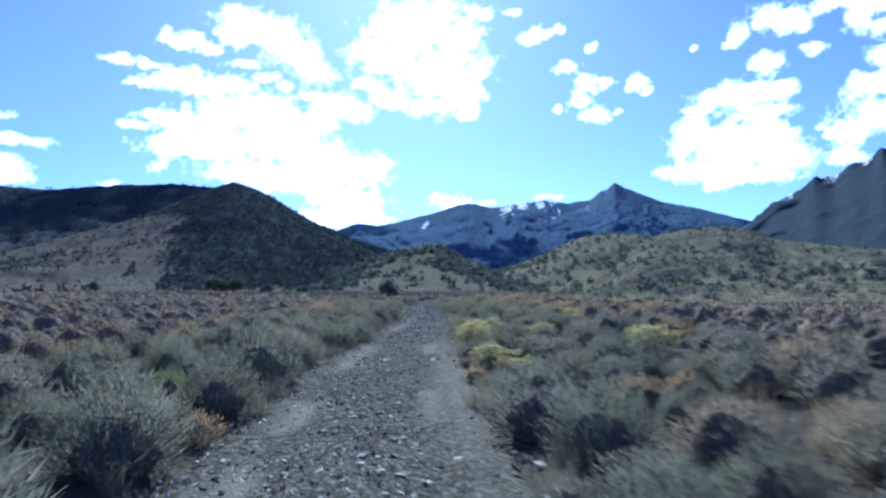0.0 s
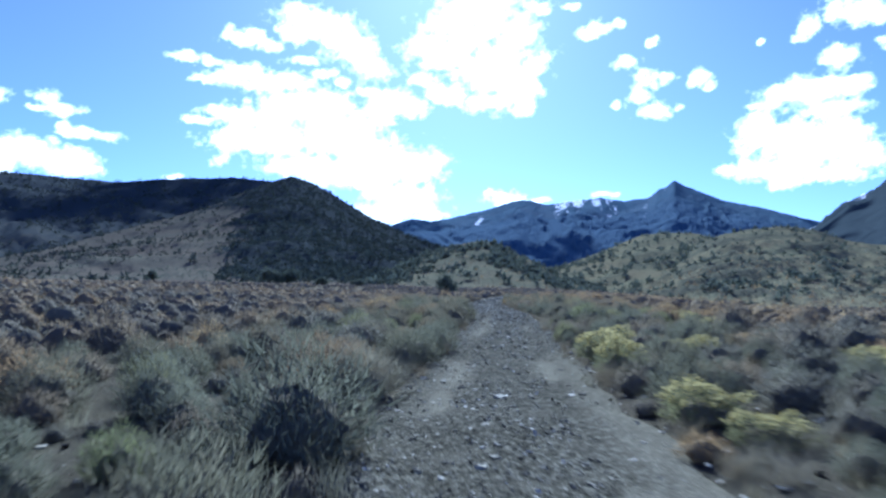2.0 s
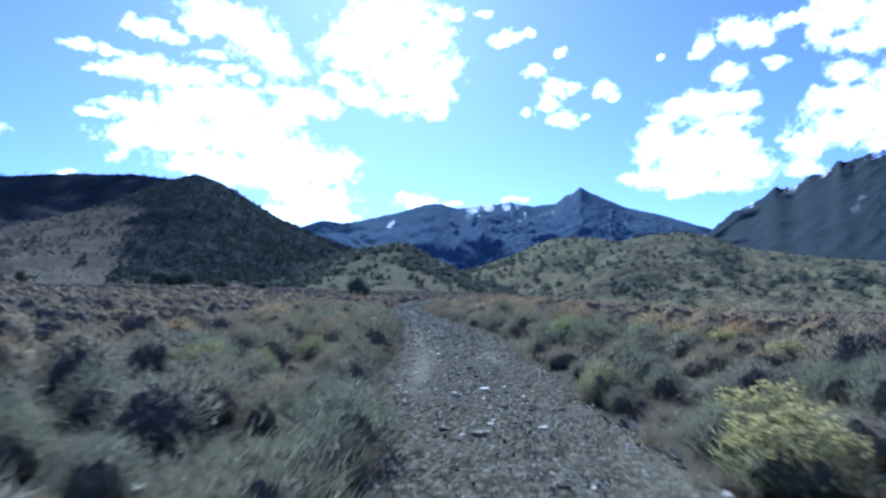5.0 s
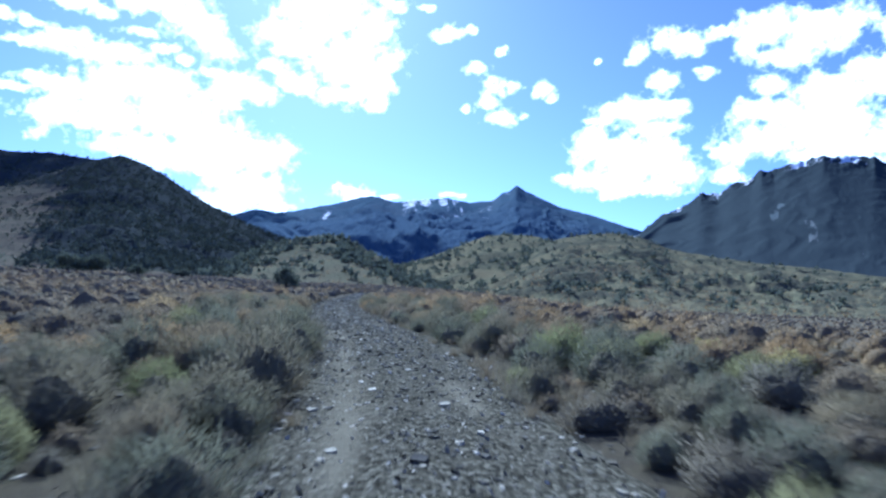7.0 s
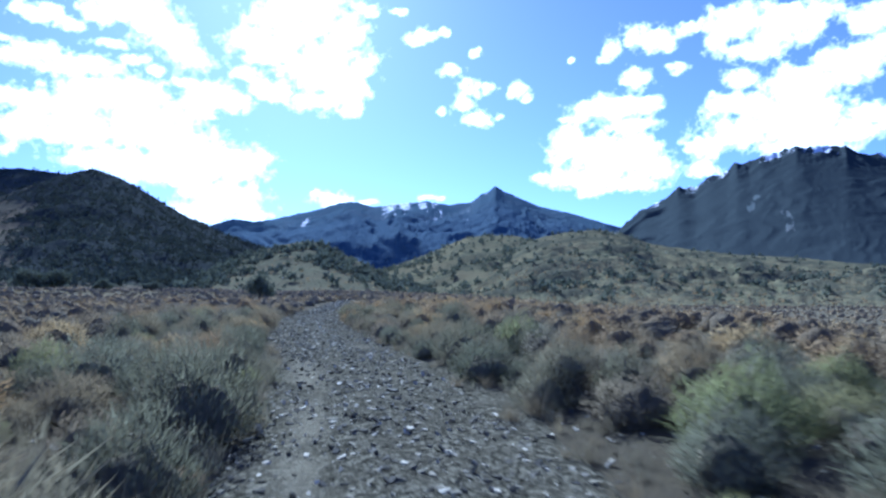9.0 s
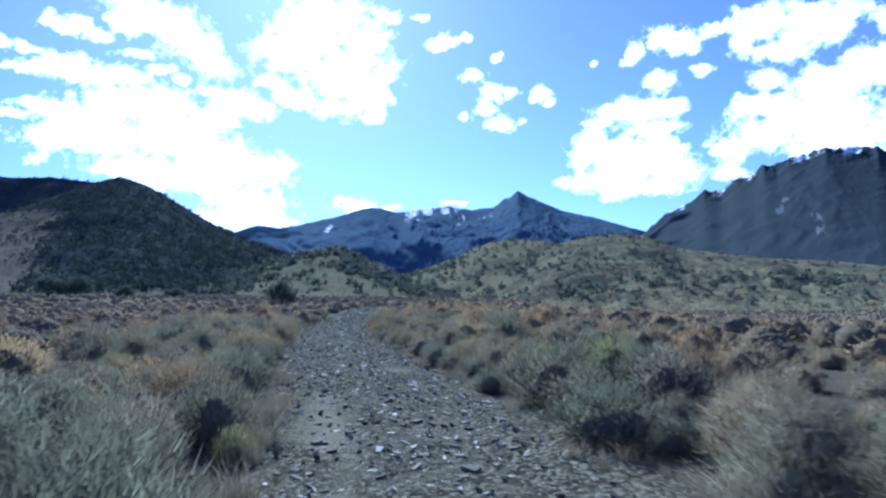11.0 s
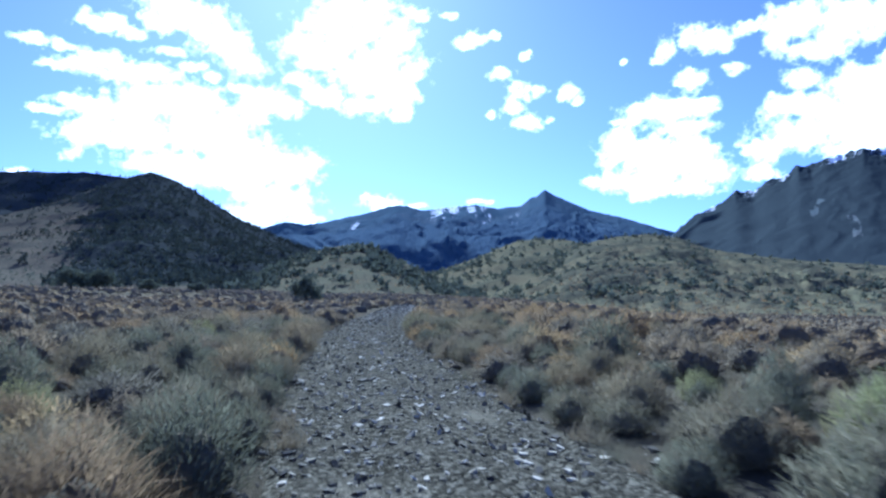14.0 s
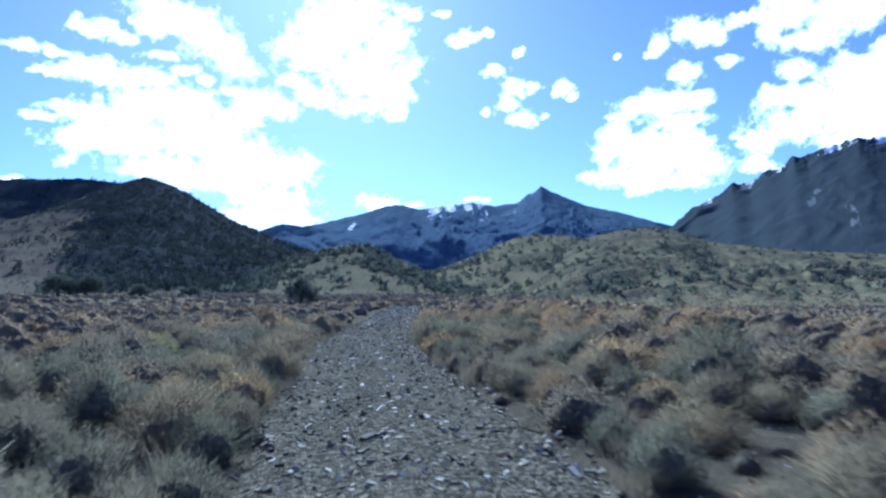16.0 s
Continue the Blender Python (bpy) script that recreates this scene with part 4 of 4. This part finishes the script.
def make_juniper(x, y, z, w, h, seed, label):
    r = np.random.default_rng(seed)
    ob = tagged(new("juniper"), label, "tree", "junipers at the edge of the plain")
    ob.matrix_basis = pose(x, y, z, 0, 0, seed * 40)
    ob.scale = (w, w, h)
    V, F, t = crown_arrays(r, 46, 60, 0.075)
    part("crown", build("crown", V, F, JUNIPER, {"tint": t}), ob)
    a = np.arange(8) * math.pi / 4
    rings = [(0.07, -0.05), (0.045, 0.25), (0.03, 0.5), (0.008, 0.85)]
    TV = np.array([(q * math.cos(k) + 0.04 * math.sin(5 * zz), q * math.sin(k), zz) for q, zz in rings for k in a])
    i = np.arange(32).reshape(4, 8)
    TF = np.stack([i[:-1], np.roll(i[:-1], -1, 1), np.roll(i[1:], -1, 1), i[1:]], -1).reshape(-1, 4)
    trunk = part("trunk", build("trunk", TV, TF, BARK, {"tint": np.zeros(32)}, True), ob)
    for k in range(5):
        e = dome(1, r, 0.9)[0] * (0.36, 0.36, 0.42) + np.array((0, 0, 0.3))
        s = np.array((0, 0, 0.1 + 0.06 * k))
        ring = np.array([(0.02, 0, 0), (-0.01, 0.017, 0), (-0.01, -0.017, 0)])
        LV = np.concatenate([s + ring, e + ring * 0.25])
        part("limb", build("limb", LV, [(0, 1, 4), (0, 4, 3), (1, 2, 5), (1, 5, 4), (2, 0, 3), (2, 3, 5)], BARK), ob)
    return ob


for i, (x, y, w, h) in enumerate([(0.3, 110.3, 3.6, 3.8), (-35.7, 161.5, 6.2, 4.6), (-40.2, 162.5, 5.6, 4.9), (-29.8, 173.2, 4.4, 2.7), (-21.3, 174.7, 5.0, 2.5), (-67.6, 163.1, 2.9, 3.6), (70.4, 159.1, 3.8, 2.2), (67.5, 168.8, 3.8, 2.3), (60.9, 143.3, 3.5, 2.2)]):
    make_juniper(x, y, float(land(x, y)) - 0.1, w, h, 200 + i, "lone dark green juniper beside the track" if i == 0 else "dark green juniper at the edge of the plain")


def wood_on(hill, n, name, label, chance, size, leaves=22, seed=1, mat=None):
    """Trees scattered over a slope, in one mesh."""
    X, Y, Z, Vv, Wd = hill
    r = np.random.default_rng(seed)
    rows, cols = X.shape
    i, j = r.uniform(0, rows - 15.01, n), r.uniform(0, cols - 1.01, n)
    i0, j0 = i.astype(int), j.astype(int)
    fi, fj = i - i0, j - j0
    at = lambda G: (G[i0, j0] * (1 - fi) + G[i0 + 1, j0] * fi) * (1 - fj) + (G[i0, j0 + 1] * (1 - fi) + G[i0 + 1, j0 + 1] * fi) * fj
    x, y, z, v, wd = at(X), at(Y), at(Z), at(Vv), at(Wd)
    ok = r.uniform(size=n) < chance(x, y, v, wd)
    x, y, z = x[ok], y[ok], z[ok]
    k = len(x)
    h = r.uniform(size[0], size[1], k)
    w = h * r.uniform(0.75, 1.2, k)
    d = dome(k * leaves, r, 1.1)
    base = np.repeat(np.stack([x, y, z + h * 0.15], 1), leaves, 0) + d * np.repeat(np.stack([w * 0.4, w * 0.4, h * 0.62], 1), leaves, 0) * r.uniform(0.3, 1, (k * leaves, 1))
    V, F = blades(base, unit(d + r.normal(size=d.shape) * 0.6), np.repeat(h, leaves) * 0.42, np.repeat(h, leaves) * 0.3, r)
    me = build(name, V, F, mat or JUNIPER, {"tint": np.repeat(r.uniform(0, 1, k), leaves * 3)})
    return tagged(new(name, me), label, "trees", kind="stuff")


patchy = lambda x, y, f, s, lo: smooth((fbm(x * f, y * f, 3, s) - lo) * 6)
wood_on(KNOB, 1300, "knoll_junipers", "dark junipers scattered over the stony knoll", lambda x, y, v, w: (0.12 + 0.8 * patchy(x, y, 0.02, 3, 0.42)) * smooth((v - 0.1) / 0.2), (3, 6.5), 30, 41)
wood_on(RIGHT, 2500, "foothill_junipers", "dark junipers scattered over the foothill", lambda x, y, v, w: np.clip(0.1 + 0.5 * patchy(x, y, 0.011, 7, 0.45) + 0.5 * (w - 0.3), 0, 1) * smooth((v - 0.1) / 0.15), (2.2, 5.5), 22, 42)
wood_on(MID, 1800, "wooded_foothill_junipers", "dark junipers on the wooded foothill", lambda x, y, v, w: 0.3 + 0.7 * patchy(x, y, 0.012, 9, 0.4), (3.5, 7.5), 20, 43)
wood_on(LEFT, 15000, "hill_conifers", "dark conifers on the steep hill", lambda x, y, v, w: np.clip(w + 0.03, 0, 1) * (0.55 + 0.45 * patchy(x, y, 0.01, 12, 0.35)), (4, 9), 9, 44, CONIFER)
wood_on(FOREST, 4500, "ridge_conifers", "dense dark conifers on the long ridge", lambda x, y, v, w: np.clip(w, 0, 1), (6, 13), 9, 45, CONIFER)
wood_on(RIGHT, 9000, "foothill_scrub", "low scrub on the foot of the foothill", lambda x, y, v, w: (0.3 + 0.7 * patchy(x, y, 0.03, 15, 0.4)) * smooth((0.75 - v) / 0.2), (0.8, 2.2), 8, 46, SAGE)
wood_on(LEFT, 9000, "hill_scrub", "low scrub on the bare foot of the hill", lambda x, y, v, w: (0.25 + 0.75 * patchy(x, y, 0.02, 18, 0.42)) * smooth((0.6 - v) / 0.2), (1.2, 3.2), 7, 47)
wood_on(KNOB, 1500, "knoll_scrub", "low scrub on the stony knoll", lambda x, y, v, w: 0.3 + 0.5 * patchy(x, y, 0.03, 19, 0.4), (0.8, 2.0), 8, 48, SAGE)


# ---- lone post and dead stalks ----
def make_stick(name, x, y, high, thick, lean, label, category, seed):
    r = np.random.default_rng(seed)
    ks = np.linspace(0, 1, 6)
    V = []
    for k in ks:
        q = thick * (1 - 0.55 * k) * r.uniform(0.85, 1.1)
        c = np.array((lean[0] * k * k + r.normal() * 0.006, lean[1] * k * k, high * k - 0.12 * (k == 0)))
        V += [c + np.array((q * math.cos(a), q * math.sin(a), 0)) for a in np.arange(7) * 2 * math.pi / 7]
    i = np.arange(42).reshape(6, 7)
    F = [tuple(f) for f in np.stack([i[:-1], np.roll(i[:-1], -1, 1), np.roll(i[1:], -1, 1), i[1:]], -1).reshape(-1, 4)]
    me = build(name, V, F, BARK, smooth_faces=True)
    ob = tagged(new(name, me), label, category)
    ob.matrix_basis = pose(x, y, float(land(x, y)), 0, 0, 0)
    return ob


make_stick("wooden_post", -16.9, 155.9, 1.7, 0.12, (0.02, 0.0), "weathered grey wooden post on the plain", "post", 61)
def make_leggy_shrub(x, y, w, h, seed):
    """An old sagebrush whose crown stands on bare crooked stems."""
    r = np.random.default_rng(seed)
    ob = tagged(new("old_sagebrush"), "old grey sagebrush on bare crooked stems beside the track", "shrub")
    (BV, BF), (V, F, t, N) = shrub_meshes(r, 2300, (0.13, 0.008), body=(16, 8, 0.5), stems=0)
    up = np.array((0, 0, 0.34))
    squash = np.array((w, w, h * 0.66))
    part("foliage", build("foliage", V * squash + up, F, NEAR_SAGE, {"tint": t}, normals=N), ob)
    tagged(part("twig_mass", build("twig_mass", BV * squash + up, BF, NEAR_TWIG, {"tint": np.full(len(BV), 0.1)}, True), ob, "dense grey twigs"), kind="stuff")
    for k in range(4):
        a = k * 1.6 + 0.4
        way = np.array((math.cos(a), math.sin(a), 0))
        mids = [way * 0.05, way * 0.12 + np.array((0.02, 0, 0.16)), way * 0.1 + np.array((-0.02, 0.02, 0.32)), way * 0.22 + np.array((0, 0, 0.5))]
        ring = np.array([(math.cos(q), math.sin(q), 0) for q in np.arange(6) * math.pi / 3])
        SV = np.concatenate([c + ring * (0.032 - 0.006 * i) for i, c in enumerate(mids)])
        SV[:6, 2] -= 0.05
        i = np.arange(24).reshape(4, 6)
        part("stem", build("stem", SV, np.stack([i[:-1], np.roll(i[:-1], -1, 1), np.roll(i[1:], -1, 1), i[1:]], -1).reshape(-1, 4), BARK, smooth_faces=True), ob)
    ob.matrix_basis = pose(x, y, float(land(x, y)), 0, 0, 20)
    return ob


make_leggy_shrub(4.35, 34.2, 0.95, 0.75, 63)
make_stick("dead_stalk", 5.0, 33.9, 0.62, 0.016, (0.03, 0.02), "thin dead upright stalk beside the track", "dead plant", 62)


# ---- stones ----
def stone_arrays(r):
    """An angular broken stone about one metre long."""
    V = np.array([(i, j, k) for i in (-0.5, 0.5) for j in (-0.5, 0.5) for k in (-0.5, 0.5)])
    F = np.array([(0, 1, 3), (0, 3, 2), (4, 6, 7), (4, 7, 5), (0, 4, 5), (0, 5, 1), (2, 3, 7), (2, 7, 6), (0, 2, 6), (0, 6, 4), (1, 5, 7), (1, 7, 3)])
    V = (V + r.uniform(-0.24, 0.24, V.shape)) * np.array((1.0, r.uniform(0.55, 0.85), r.uniform(0.22, 0.42)))
    return V, F


def road_height(s, y):
    rut = np.exp(-((np.abs(s) - 0.78) / 0.26) ** 2)
    return land(road_x(y), y) + 0.015 - 0.045 * rut + 0.02 * np.exp(-(s / 0.4) ** 2) - 0.16 * smooth((np.abs(s) - 1.27) / 0.7)


def many_stones(name, x, y, z, size, label, r):
    kinds = [stone_arrays(r) for _ in range(8)]
    n = len(x)
    pick = r.integers(0, 8, n)
    V0 = np.stack([k[0] for k in kinds])[pick]
    a = r.uniform(0, 2 * math.pi, n)
    c, s = np.cos(a)[:, None], np.sin(a)[:, None]
    t = r.normal(size=(n, 1)) * 0.45
    vx, vy, vz = V0[..., 0], V0[..., 1], V0[..., 2]
    vz = vz + t * vx
    V = np.stack([vx * c - vy * s, vx * s + vy * c, vz], -1) * size[:, None, None] + np.stack([x, y, z], 1)[:, None]
    nv = V0.shape[1]
    F = (kinds[0][1][None] + (np.arange(n) * nv)[:, None, None]).reshape(-1, 3)
    return tagged(new(name, build(name, V.reshape(-1, 3), F, STONE)), label, "stones", kind="stuff")


r = np.random.default_rng(51)
n = 23000
y = 3 + 107 * r.uniform(size=n) ** 1.6
s = np.clip(r.uniform(-1.4, 1.4, n) + r.normal(size=n) * 0.1, -1.55, 1.55)
size = (0.02 + 0.068 * r.uniform(size=n) ** 3) * (0.62 + 0.38 * smooth((y - 18) / 20) + 0.5 * smooth((y - 60) / 40))
ok = (r.uniform(size=n) > 0.85) | (np.abs(s - 1.1) > 0.4) | (np.abs(y - 12) > 8)
y, s, size = y[ok], s[ok], size[ok]
many_stones("road_gravel", road_x(y) + s, y, np.maximum(road_height(s, y), land(road_x(y) + s, y) - 0.06) + size * 0.08, size, "loose broken gravel on the track", r)
n = 5000
y, s = r.uniform(2, 70, n), (1.35 + np.abs(r.normal(size=n)) * 2.2) * r.choice((-1, 1), n)
size = 0.018 + 0.07 * r.uniform(size=n) ** 3
many_stones("ground_pebbles", road_x(y) + s, y, land(road_x(y) + s, y) + size * 0.05, size, "pale pebbles and stones on the dry soil", r)
kinds = []
for k in range(8):
    V, F = stone_arrays(r)
    kinds.append(build("stone", V, F, STONE))
for k in range(290):
    y = r.uniform(5, 62)
    s = float(np.clip(r.normal() * 0.85, -1.6, 1.6))
    ob = new("stone", kinds[k % 8])
    ob.parent = road
    g = r.uniform(0.05, 0.09) if k % 12 else r.uniform(0.1, 0.14)
    x = float(road_x(y)) + s
    ob.matrix_basis = pose(x, y, float(max(road_height(s, y), land(x, y) - 0.05)) + g * 0.06, r.uniform(-9, 9), r.uniform(-9, 9), r.uniform(0, 360)) @ Matrix.Scale(g, 4)
